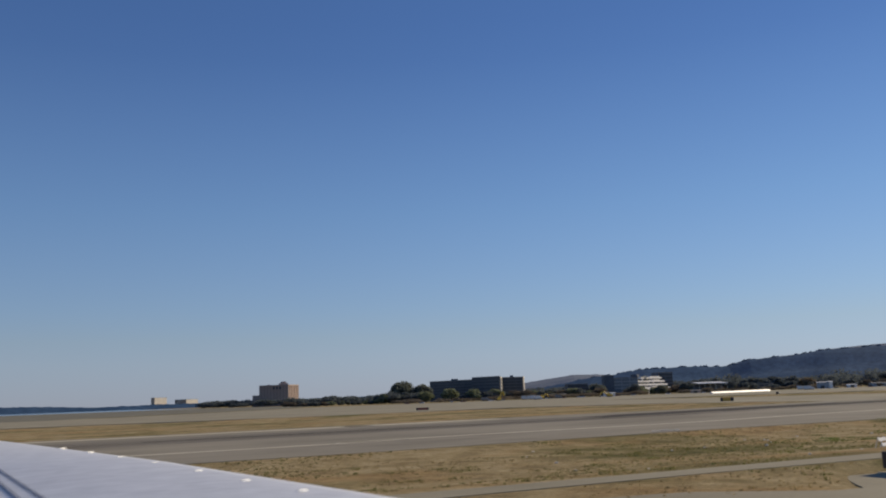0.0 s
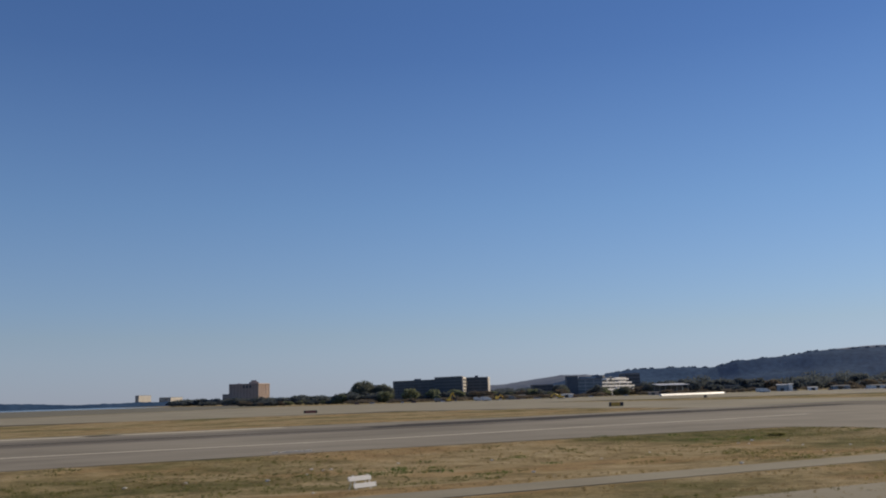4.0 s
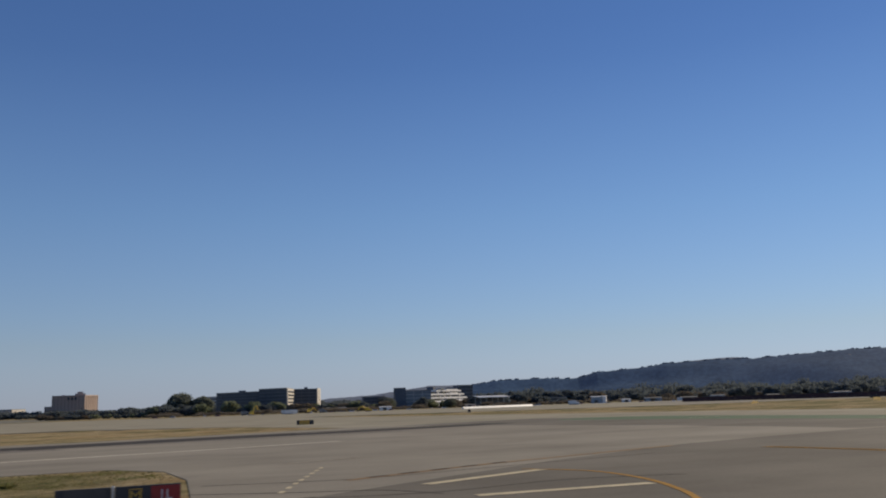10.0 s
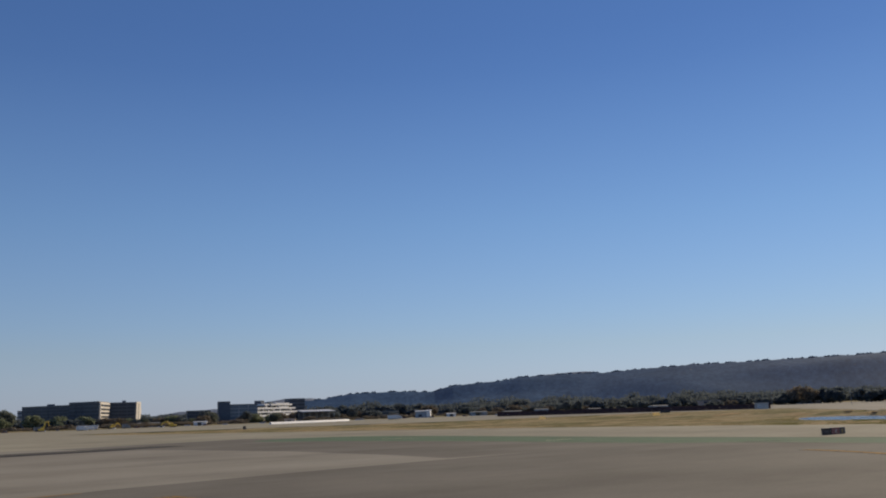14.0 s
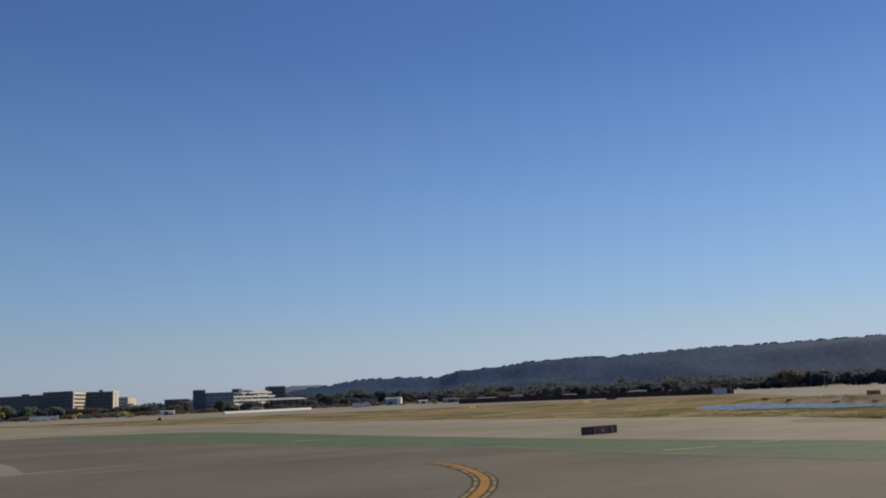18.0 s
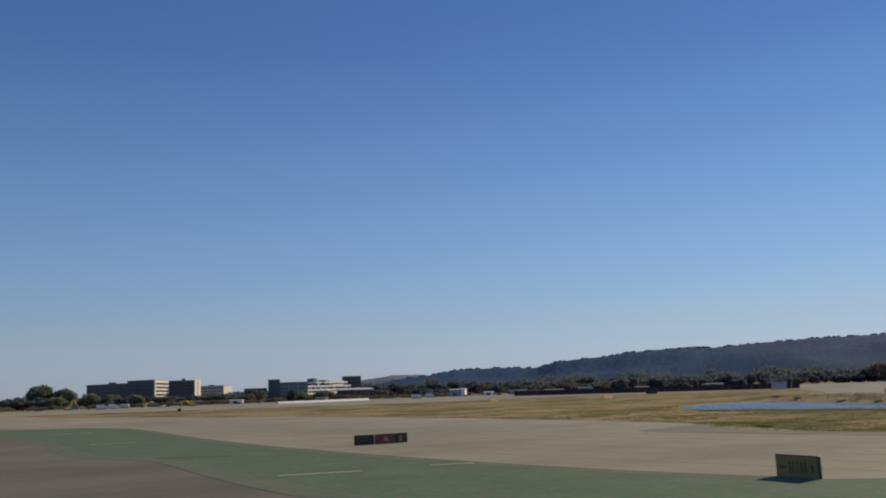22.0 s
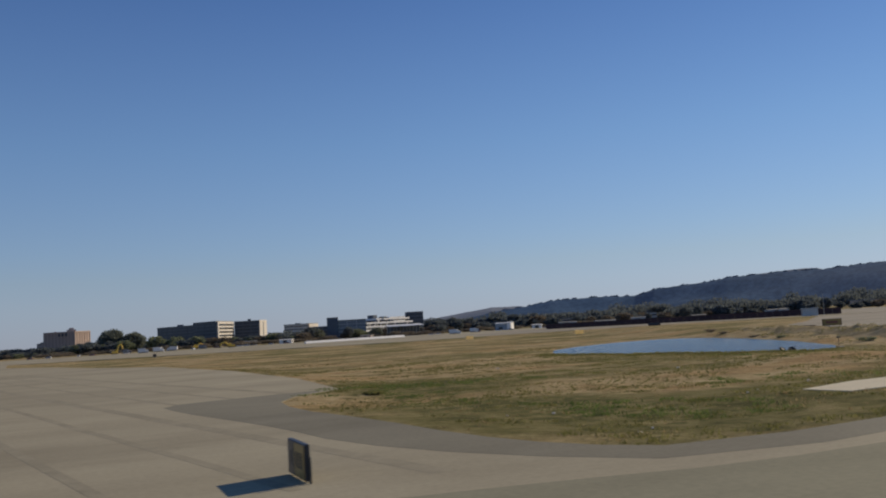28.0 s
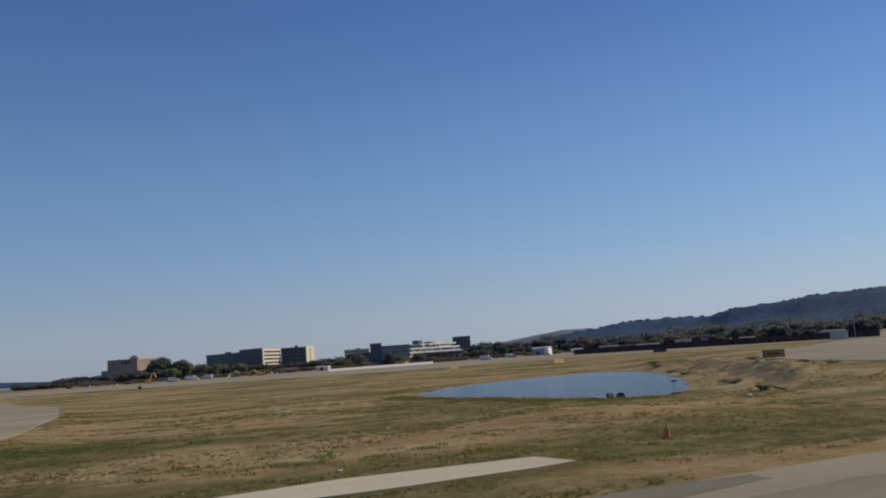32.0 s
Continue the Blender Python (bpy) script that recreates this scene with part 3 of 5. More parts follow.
for pts in ([(112, 46), (119, 41), (121, 33), (118.5, 18), (114, 4)], [(113.5, 49.5), (122, 46), (131, 46.5), (138, 44)], [(112, 55), (117, 51.5), (121, 49), (122.5, 45)], [(114, 60), (123, 57), (133, 58), (150, 60)],
            [(104, 40.6), (110, 42), (113.5, 44.6), (112.5, 47.5), (117, 48.5)]):
    ribbon("tar_seam", spline(pts), random.uniform(0.10, 0.25), 0.013, M["tar"], "dark tar seam in the pavement")
slab("pavement_patch", [(113.5, 42.5), (121, 39.5), (121.5, 43), (118, 45.5), (113.5, 46)], 0.008, 0.01, M["concrete"], "pale patch in the pavement", "patch", smooth=2)


# ---- the hills ----
def ridge(name, outline, dist, depth, mat, label, rough, n=1500, m=30):
    """A long wooded hill: its crest from bearings and rises, its slopes down to the plain, roughened by tree crowns."""
    az = [a for a, _ in outline]
    verts, faces, along = [], [], []
    for i in range(n + 1):
        a = az[0] + (az[-1] - az[0]) * i / n
        rise = np.interp(-a, [-q for q in az], [r for _, r in outline])
        top = dist * math.tan(radians(rise)) + EYE
        u = Vector((math.cos(radians(a)), math.sin(radians(a))))
        for k in range(m + 1):
            s = k / m
            h = math.sin(min(s / 0.8, 1) * math.pi / 2) ** 1.5 if s <= 0.8 else math.cos((s - 0.8) / 0.2 * math.pi / 2)
            p = Vector((150, 0)) + u * (dist + depth * (s - 0.8))
            fold = noise.noise(Vector((p.x, p.y, 0)) * 0.0022) * 0.22 * h * (1 - h) * 4
            crowns = (noise.noise(Vector((p.x, p.y, 0)) * 0.031) + 0.7 * noise.noise(Vector((p.x, p.y, 5)) * 0.083)) * rough * (0.10 + 0.90 * max(0, (h - 0.975) / 0.025))
            crowns += 1.6 * rough * max(0, noise.noise(Vector((a * 3.1, 0, 7))) - 0.15) * max(0, noise.noise(Vector((a * 11, 3, 1))) + 0.2) * max(0, (h - 0.975) / 0.025)
            crowns += 6.0 * max(0, 1 - abs(a - 36.7) / 0.2) * max(0, (h - 0.975) / 0.025)
            along.append((radians(a) * dist, 0.30 * depth * s, 0))
            verts.append((p.x, p.y, max(top * (h + fold) + crowns * min(h * 6, 1), 0) - 1.0 * (k in (0, m))))
    for i in range(n):
        for k in range(m):
            q = i * (m + 1) + k
            faces.append((q, q + m + 1, q + m + 2, q + 1))
    mesh = bpy.data.meshes.new(name)
    mesh.from_pydata(verts, [], faces)
    mesh.materials.append(mat)
    mesh.shade_smooth()
    mesh.attributes.new("slope", "FLOAT_VECTOR", "POINT").data.foreach_set("vector", np.array(along, np.float32).ravel())
    return tagged(new(name, mesh), label, "hill", kind="structure")


HILL = [(66, 0.2), (63.3, 0.6), (61.8, 0.85), (60.2, 1.0), (58.5, 1.26), (56, 1.32), (53.2, 1.24), (52, 1.56), (50.5, 1.66), (49.4, 1.72), (48.5, 1.82), (47.6, 1.96), (46.6, 1.99), (44.4, 2.06), (42.6, 2.05), (41.8, 2.07),
        (39.2, 2.20), (37.1, 2.30), (33.4, 2.35), (29.7, 2.40), (24.5, 2.50), (15, 2.6), (0, 2.2)]
ridge("wooded_hill", HILL, 3900, 1500, M["hill"], "long wooded hill on the horizon, coloured haze-blue", 6.0)


def hill_trees():
    """Trees along the hill's crest, joined: small uneven domes."""
    rng = random.Random(23)
    dome = [(math.cos(2.0944 * k + 0.5 * j) * r, math.sin(2.0944 * k + 0.5 * j) * r, z) for j, (r, z) in enumerate(((1.0, -0.3), (0.92, 0.35))) for k in range(3)] + [(0.1, 0, 0.95)]
    sides = [(0, 1, 4, 3), (1, 2, 5, 4), (2, 0, 3, 5), (3, 4, 6), (4, 5, 6), (5, 3, 6)]
    verts, faces = [], []
    while len(verts) < 7 * 700:
        a, t = rng.uniform(20, 62), rng.uniform(0.93, 1.0)
        top = 3900 * math.tan(radians(np.interp(-a, [-q for q, _ in HILL], [r for _, r in HILL]))) + EYE
        h = math.sin(t * math.pi / 2) ** 1.5
        u = Vector((math.cos(radians(a)), math.sin(radians(a))))
        p = Vector((150, 0)) + u * (3900 + 1500 * (t * 0.8 - 0.8))
        if noise.noise(Vector((a * 2.3, 3, 0))) < 0.02:
            continue
        z = max(top * (h + noise.noise(Vector((p.x, p.y, 0)) * 0.0022) * 0.22 * h * (1 - h) * 4), 0)
        wide, tall, n = rng.uniform(5, 13), rng.uniform(3.5, 8), len(verts)
        verts += [(p.x + x * wide * rng.uniform(0.7, 1.2), p.y + y * wide * rng.uniform(0.7, 1.2), z + q * tall * rng.uniform(0.8, 1.2)) for x, y, q in dome]
        faces += [tuple(n + i for i in f) for f in sides]
    mesh = bpy.data.meshes.new("hill_trees")
    mesh.from_pydata(verts, [], faces)
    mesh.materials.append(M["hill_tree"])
    tagged(new("hill_trees", mesh), "trees along the far hill's crest, coloured haze-blue", "woods", kind="stuff")


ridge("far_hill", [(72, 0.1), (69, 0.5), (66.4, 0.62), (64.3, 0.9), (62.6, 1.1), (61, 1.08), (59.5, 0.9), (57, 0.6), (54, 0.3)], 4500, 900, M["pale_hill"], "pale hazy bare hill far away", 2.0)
ridge("far_ridge", [(52.5, 1.2), (51, 1.5), (49.3, 1.76), (48.4, 1.84), (46.6, 2.05), (45.5, 2.12), (44.5, 2.17), (43.6, 2.21), (42.8, 2.16), (42, 1.9), (40, 1.5)], 4600, 700, M["pale_hill"], "pale hazy bare ridge behind the wooded hill", 1.5, 500)
# the shore takes the hill's colours, with the haze painted into them
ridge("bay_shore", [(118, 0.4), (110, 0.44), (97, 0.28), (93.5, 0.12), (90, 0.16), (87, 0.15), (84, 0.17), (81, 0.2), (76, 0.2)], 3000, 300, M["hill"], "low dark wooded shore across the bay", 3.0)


# ---- paints and metals of the things ----
M.update({
    "black_cabinet": plain("black_sign_cabinet", (0.035, 0.035, 0.04), 0.45),
    "navy_face": plain("dark_blue_sign_face", (0.034, 0.036, 0.047), 0.4),
    "grey_face": plain("grey_sign_face", (0.062, 0.060, 0.062), 0.4),
    "brown_face": plain("dark_brown_sign_face", (0.062, 0.042, 0.036), 0.7),
    "red_face": plain("red_sign_face", (0.34, 0.022, 0.026), 0.35),
    "dull_red_face": plain("dull_red_sign_face", (0.25, 0.060, 0.055), 0.4),
    "yellow_face": plain("yellow_sign_face", (0.37, 0.232, 0.062), 0.4),
    "olive_face": plain("olive_sign_face", (0.30, 0.215, 0.066), 0.5),
    "olive_mark": plain("dark_olive_sign_marks", (0.125, 0.085, 0.034), 0.5),
    "amber_face": plain("amber_sign_face", (0.62, 0.36, 0.06), 0.4),
    "white_face": plain("white_lettering", (0.80, 0.78, 0.74), 0.4, 0.0, 0.05),
    "galvanised": plain("galvanised_steel", (0.42, 0.42, 0.41), 0.45, 0.7),
    "white_board": plain("white_painted_board", (0.86, 0.84, 0.79), 0.5, 0.0, 0.04),
    "bright_white": plain("bright_white_paint", (0.90, 0.90, 0.88), 0.4, 0.0, 0.02),
    "orange_plastic": plain("faded_orange_plastic", (0.62, 0.16, 0.04), 0.5),
    "tyre": plain("black_rubber_tyre", (0.030, 0.030, 0.031), 0.8),
    "pale_stone": worn("pale_stone", (0.62, 0.57, 0.48), (0.80, 0.75, 0.66), 2.0, 14.0),
    "digger_yellow": plain("digger_yellow_paint", (0.86, 0.55, 0.07), 0.4),
    "dark_metal": plain("dark_metal", (0.06, 0.06, 0.06), 0.5, 0.5),
    "glass": plain("dark_window_glass", (0.050, 0.058, 0.072), 0.30),
    "dim_glass": plain("dim_window_glass", (0.30, 0.228, 0.192), 0.4),
    "blue_glass": plain("blue_grey_curtain_glass", (0.17, 0.21, 0.25), 0.2),
    "vehicle_white": plain("white_vehicle_paint", (0.74, 0.74, 0.73), 0.3, 0.0, 0.04),
    "vehicle_grey": plain("grey_vehicle_paint", (0.20, 0.21, 0.22), 0.3),
    "vehicle_red": plain("dark_red_vehicle_paint", (0.22, 0.05, 0.045), 0.3),
    "tan_wall": worn("tan_stucco", (0.40, 0.31, 0.22), (0.48, 0.38, 0.27), 0.05, 0.6),
    "brown_wall": worn("pinkish_brown_facade", (0.46, 0.345, 0.285), (0.54, 0.41, 0.335), 0.05, 0.6),
    "dark_wall": worn("dark_grey_facade", (0.098, 0.116, 0.142), (0.130, 0.150, 0.178), 0.05, 0.5),
    "pale_wall": worn("pale_concrete_facade", (0.58, 0.53, 0.46), (0.68, 0.63, 0.55), 0.05, 0.5),
    "white_wall": worn("white_facade", (0.84, 0.82, 0.78), (0.90, 0.88, 0.85), 0.05, 0.5),
    "blue_wall": worn("blue_grey_facade", (0.34, 0.37, 0.39), (0.41, 0.44, 0.46), 0.05, 0.5),
    "roof": worn("grey_roofing", (0.16, 0.155, 0.15), (0.24, 0.235, 0.225), 0.1, 1.0),
    "white_roof": worn("white_metal_roof", (0.60, 0.62, 0.63), (0.72, 0.73, 0.74), 0.1, 1.0),
    "maroon": worn("maroon_fence_cloth", (0.045, 0.020, 0.022), (0.085, 0.035, 0.035), 0.1, 0.9),
    "bark": worn("rough_bark", (0.07, 0.055, 0.04), (0.12, 0.095, 0.07), 0.8, 5.0),
    "panel_line": plain("dark_panel_seam", (0.10, 0.10, 0.12), 0.6),
    "wing_paint": worn("pale_grey_wing_paint", (0.74, 0.74, 0.75), (0.80, 0.80, 0.80), 0.15, 2.0, 0.45, 0.05, 0.002),
})


def leaf_material(name, dark, light, through_light=0.4):
    m, nt, b, vec = material(name, 0.85, 0.0, 0.1)
    geo = nt.nodes.new("ShaderNodeNewGeometry")
    col = ramp(nt, geo.outputs["Random Per Island"], [(0.0, dark), (1.0, light)])
    patch = ramp(nt, noise_of(nt, vec, 0.4, 3), [(0.3, (0.75,) * 3), (0.7, (1.1,) * 3)])
    col = mixed(nt, col, patch, 1.0, "MULTIPLY")
    nt.links.new(col, b.inputs["Base Color"])
    glow, mix = nt.nodes.new("ShaderNodeBsdfTranslucent"), nt.nodes.new("ShaderNodeMixShader")
    nt.links.new(col, glow.inputs["Color"])
    mix.inputs[0].default_value = through_light
    nt.links.new(b.outputs[0], mix.inputs[1])
    nt.links.new(glow.outputs[0], mix.inputs[2])
    nt.links.new(mix.outputs[0], nt.nodes["Material Output"].inputs["Surface"])
    return m


# next two leaf colours are lifted, the far one bluer: distance haze painted in
M["leaf_dark"] = leaf_material("dark_green_leaves", (0.170, 0.186, 0.152), (0.222, 0.238, 0.184), 0.5)
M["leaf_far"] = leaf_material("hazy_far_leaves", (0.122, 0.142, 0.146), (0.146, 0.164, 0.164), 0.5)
M["leaf_olive"] = leaf_material("olive_leaves", (0.180, 0.204, 0.132), (0.275, 0.295, 0.180), 0.5)
M["leaf_brown"] = leaf_material("brown_autumn_leaves", (0.172, 0.146, 0.112), (0.240, 0.200, 0.148))
M["blade"] = leaf_material("dry_grass_blades", (0.27, 0.205, 0.100), (0.42, 0.325, 0.165), 0.5)
M["blade_lush"] = leaf_material("lush_weeds", (0.105, 0.150, 0.042), (0.175, 0.215, 0.070), 0.5)
M["blade_green"] = leaf_material("green_weeds", (0.130, 0.135, 0.045), (0.25, 0.23, 0.085), 0.5)


# crest trees: blue and lifted, the haze of distance is in their colour
M["hill_tree"] = leaf_material("haze_blue_hill_trees", (0.105, 0.158, 0.228), (0.150, 0.205, 0.275), 0.5)
hill_trees()


# ---- airfield signs ----
def lettering(text, size, x, z, mat, parent, depth=0.02):
    curve = bpy.data.curves.new("lettering", "FONT")
    curve.body, curve.size, curve.align_x, curve.align_y, curve.extrude = text, size, "CENTER", "CENTER", depth / 2
    holder = bpy.data.objects.new("lettering", curve)
    scene.collection.objects.link(holder)
    mesh = bpy.data.meshes.new_from_object(holder)
    bpy.data.objects.remove(holder)
    ob = new("lettering", mesh)
    mesh.materials.append(mat)
    ob.parent = parent
    ob.matrix_basis = pose(x, -0.155, z, 90, 0, 0)
    return ob


def arrow(x, z, size, way, mat, parent):
    """A flat arrow on a sign's face; way 0 points left, 90 up."""
    bm = bmesh.new()
    s, t = size / 2, size * 0.10
    pts = [(-s, 0), (-s * 0.2, s * 0.75), (-s * 0.2, t), (s, t), (s, -t), (-s * 0.2, -t), (-s * 0.2, -s * 0.75)]
    r = Matrix.Rotation(radians(-way), 2)
    f = bm.faces.new([bm.verts.new((x + (r @ Vector(p)).x, -0.150, z + (r @ Vector(p)).y)) for p in pts])
    e = bmesh.ops.extrude_face_region(bm, geom=[f])
    for v in e["geom"]:
        if isinstance(v, bmesh.types.BMVert):
            v.co.y -= 0.012
    bmesh.ops.recalc_face_normals(bm, faces=bm.faces)
    return part("arrow", bm, mat, parent)


def sign(x, y, turn, cabinets, height, lift, label, top=None):
    """A row of lit cabinets on short legs. cabinets: (from, to, [(from, to, face, marks)])."""
    base = land_at(x, y) if top is None else top - height - lift
    root = thing("airfield_sign", label, "sign", x, y, base, turn, "airfield signs")
    width = cabinets[-1][1]
    part("footing", boxed(-0.2, width + 0.2, -0.45, 0.45, -0.12, 0.06, bevel=0.02), M["concrete"], root, "pale concrete footing")
    for a, b, faces in cabinets:
        cab = part("cabinet", boxed(a, b, -0.13, 0.04, lift, lift + height, bevel=0.02), M["black_cabinet"], root, "black metal cabinet")
        for k in range(max(2, round((b - a) / 0.9))):
            lx = a + 0.25 + (b - a - 0.5) * k / max(1, max(2, round((b - a) / 0.9)) - 1)
            leg = rod(bmesh.new(), (lx, 0, 0.04), (lx, 0, lift + 0.02), 0.045)
            box(leg, lx - 0.1, lx + 0.1, -0.1, 0.1, 0.05, 0.075)
            part("leg", leg, M["galvanised"], root, "galvanised leg")
        for f0, f1, mat, marks in faces:
            face = part("face", boxed(f0 + 0.02, f1 - 0.02, -0.145, -0.12, lift + 0.05, lift + height - 0.05), M[mat], cab)
            for kind, mx, mw, mh, col in marks:
                zc = lift + height / 2
                if kind == "bar":
                    part("mark", boxed(mx - mw / 2, mx + mw / 2, -0.157, -0.143, zc - mh / 2, zc + mh / 2), M[col], cab)
                elif kind == "ring":
                    ring = bmesh.new()
                    box(ring, mx - mw / 2, mx + mw / 2, -0.157, -0.143, zc + mh / 2 - 0.05, zc + mh / 2)
                    box(ring, mx - mw / 2, mx + mw / 2, -0.157, -0.143, zc - mh / 2, zc - mh / 2 + 0.05)
                    box(ring, mx - mw / 2, mx - mw / 2 + 0.05, -0.157, -0.143, zc - mh / 2 + 0.05, zc + mh / 2 - 0.05)
                    box(ring, mx + mw / 2 - 0.05, mx + mw / 2, -0.157, -0.143, zc - mh / 2 + 0.05, zc + mh / 2 - 0.05)
                    part("border", ring, M[col], cab)
                elif kind == "arrow":
                    arrow(mx, zc, mw, mh, M[col], cab)
                else:
                    lettering(kind, mh, mx, zc, M[col], cab)
    return root


# the runway holding sign
HOLD = sign(105.3, 53.9, -5.6, [
    # grey middle panel: a reflection on the dark face, painted as a paler face
    (0.0, 2.62, [(0.35, 2.4, "grey_face", []), (0.0, 0.35, "navy_face", []), (2.4, 2.62, "navy_face", [])]),
    (2.82, 6.05, [(2.82, 3.45, "navy_face", []), (3.45, 4.15, "navy_face", [("ring", 3.80, 0.62, 0.78, "amber_face"), ("M", 3.80, 0, 0.72, "amber_face")]),
                  (4.15, 4.54, "navy_face", []), (4.54, 6.05, "red_face", [("1L", 5.28, 0, 0.72, "white_face")])])],
    1.05, 0.16, "black airfield sign with a red end panel, beside the grass", 0.80)
part("marker_post", rod(bmesh.new(), (2.72, -0.02, 0.0), (2.72, -0.02, 1.25), 0.07), M["white_board"], HOLD, "white post between the cabinets")
SECOND = sign(246.1, 64.5, -1.2, [
    (0.0, 1.86, [(0.05, 1.8, "brown_face", [("bar", 0.92, 0.9, 0.16, "grey_face")])]),
    (2.02, 5.2, [(2.02, 3.9, "dull_red_face", [("1L", 3.05, 0, 0.55, "white_face")]), (3.9, 5.2, "navy_face", [("bar", 4.5, 0.34, 0.5, "yellow_face")])])],
    0.95, 0.16, "dark red and black airfield sign standing on pale concrete", 0.86)
part("marker_post", rod(bmesh.new(), (1.94, -0.02, 0.0), (1.94, -0.02, 1.05), 0.06), M["white_board"], SECOND, "white post between the cabinets")
sign(248.6, 20.9, -90, [(0.0, 2.4, [(0.05, 2.35, "olive_face", [("arrow", 0.38, 0.42, 0, "olive_mark"), ("bar", 0.80, 0.09, 0.5, "olive_mark"), ("bar", 0.99, 0.09, 0.5, "olive_mark"),
                                                                  ("bar", 1.22, 0.06, 0.62, "olive_mark"), ("bar", 1.45, 0.09, 0.5, "olive_mark"), ("bar", 1.66, 0.12, 0.5, "olive_mark"),
                                                                  ("arrow", 2.04, 0.42, 90, "olive_mark")])])],
     1.12, 0.2, "olive yellow direction sign with black arrows on legs", 1.02)
sign(40.1, 37.8, -90, [(0.0, 2.9, [(0.04, 0.88, "brown_face", [("bar", 0.46, 0.30, 0.09, "olive_mark"), ("bar", 0.46, 0.12, 0.42, "olive_mark")]),
                                  (0.88, 2.86, "olive_face", [("bar", 1.36, 0.40, 0.09, "olive_mark"), ("bar", 1.84, 0.2, 0.44, "olive_mark"), ("bar", 2.34, 0.34, 0.09, "olive_mark")])])],
     0.92, 0.24, "brown and olive yellow direction sign on short legs", 0.68)
WSIGN = sign(273.4, 19.3, -90, [(0.0, 2.3, [(0.04, 0.92, "grey_face", [("ring", 0.52, 0.36, 0.5, "grey_face")]),
                                          (0.92, 2.26, "yellow_face", [("bar", 1.22, 0.14, 0.5, "black_cabinet"), ("bar", 1.5, 0.14, 0.5, "black_cabinet"), ("bar", 1.86, 0.2, 0.5, "black_cabinet")])])],
             1.12, 0.26, "black and yellow taxiway sign with steel legs", 1.18)
part("side_post", rod(bmesh.new(), (2.42, 0, 0.0), (2.42, 0, 1.0), 0.04), M["dark_metal"], WSIGN, "thin dark post at the end")
# signs further off
sign(106.4, 310, -10, [(0.0, 4.6, [(0.5, 4.1, "dull_red_face", []), (0.0, 0.5, "navy_face", []), (4.1, 4.6, "navy_face", [])])], 1.5, 0.2, "dark brown airfield sign in far dry grass", 0.9)
sign(180.2, 230.6, -10, [(0.0, 4.5, [(0.0, 0.7, "black_cabinet", []), (0.7, 3.4, "amber_face", []), (3.4, 4.5, "black_cabinet", [])])], 1.35, 0.25, "amber sign with black ends on the concrete", 1.15)
sign(293.8, 335, -15, [(0.0, 1.2, [(0.05, 1.15, "navy_face", [])])], 1.0, 0.2, "small black box sign at the edge of the grass", 1.3)
M["lit_panel"] = leaf_material("thin_amber_plastic", (0.80, 0.68, 0.40), (0.86, 0.74, 0.46), 0.6)


def marker(x, y, turn, wide, tall, lift):
    z = land_at(x, y)
    root = thing("marker_panel", "thin amber marker panel standing in the grass", "marker", x, y, z, turn, "amber markers")
    part("panel", boxed(0, wide, -0.006, 0.006, lift, lift + tall), M["lit_panel"], root)
    for lx in (0.2, wide - 0.2):
        part("leg", rod(bmesh.new(), (lx, 0.05, -0.05), (lx, 0.05, lift + tall), 0.035), M["galvanised"], root)


marker(391.6, 267.8, -30, 2.6, 1.1, 0.45)
marker(408.4, 223.6, -30, 2.8, 1.2, 0.55)
sign(467, 267, -30, [(0.0, 4.6, [(0.05, 4.55, "navy_face", [])])], 1.2, 0.25, "long low black sign on the far pavement", 1.6)
sign(392.6, 111.3, -40, [(0.0, 3.3, [(0.05, 3.25, "yellow_face", [("bar", 1.65, 1.9, 0.3, "dull_red_face")])])], 1.2, 0.25, "brownish yellow sign on the sandy bank", 1.85)

# ---- small things on the field ----
def barricade(x, y, turn):
    root = thing("barricade", "white wooden A-frame barricade on dry grass", "barricade", x, y, land_at(x, y) - 0.08, turn)
    for z, shift in ((0.70, -0.12), (0.32, 0.14)):
        board = boxed(shift - 0.78, shift + 0.78, -0.12 - (0.72 - z) * 0.35, -0.08 - (0.72 - z) * 0.35, z - 0.13, z + 0.13, bevel=0.008)
        bmesh.ops.rotate(board, cent=(0, -0.1 - (0.72 - z) * 0.35, z), matrix=Matrix.Rotation(math.radians(-20), 3, "X"), verts=board.verts)
        part("board", board, M["white_board"], root)
    for sx in (-0.5, 0.5):
        for sy in (-1, 1):
            part("leg", rod(bmesh.new(), (sx, sy * 0.34, 0), (sx, sy * 0.04, 0.86), 0.028), M["white_board"], root)
    return root


barricade(54.3, 51.2, 23)


def cone(x, y):
    root = thing("traffic_cone", "faded orange traffic cone standing in weeds", "traffic cone", x, y, land_at(x, y))
    part("base", boxed(-0.2, 0.2, -0.2, 0.2, 0, 0.04, bevel=0.012), M["tyre"], root)
    bm = bmesh.new()
    bmesh.ops.create_cone(bm, cap_ends=True, segments=18, radius1=0.16, radius2=0.035, depth=0.78, matrix=Matrix.Translation((0, 0, 0.42)))
    part("body", bm, M["orange_plastic"], root)
    bm = bmesh.new()
    bmesh.ops.create_cone(bm, cap_ends=False, segments=18, radius1=0.104, radius2=0.075, depth=0.16, matrix=Matrix.Translation((0, 0, 0.56)))
    part("band", bm, M["amber_face"], root, "worn pale band")
    return root


cone(326.2, 33.1)


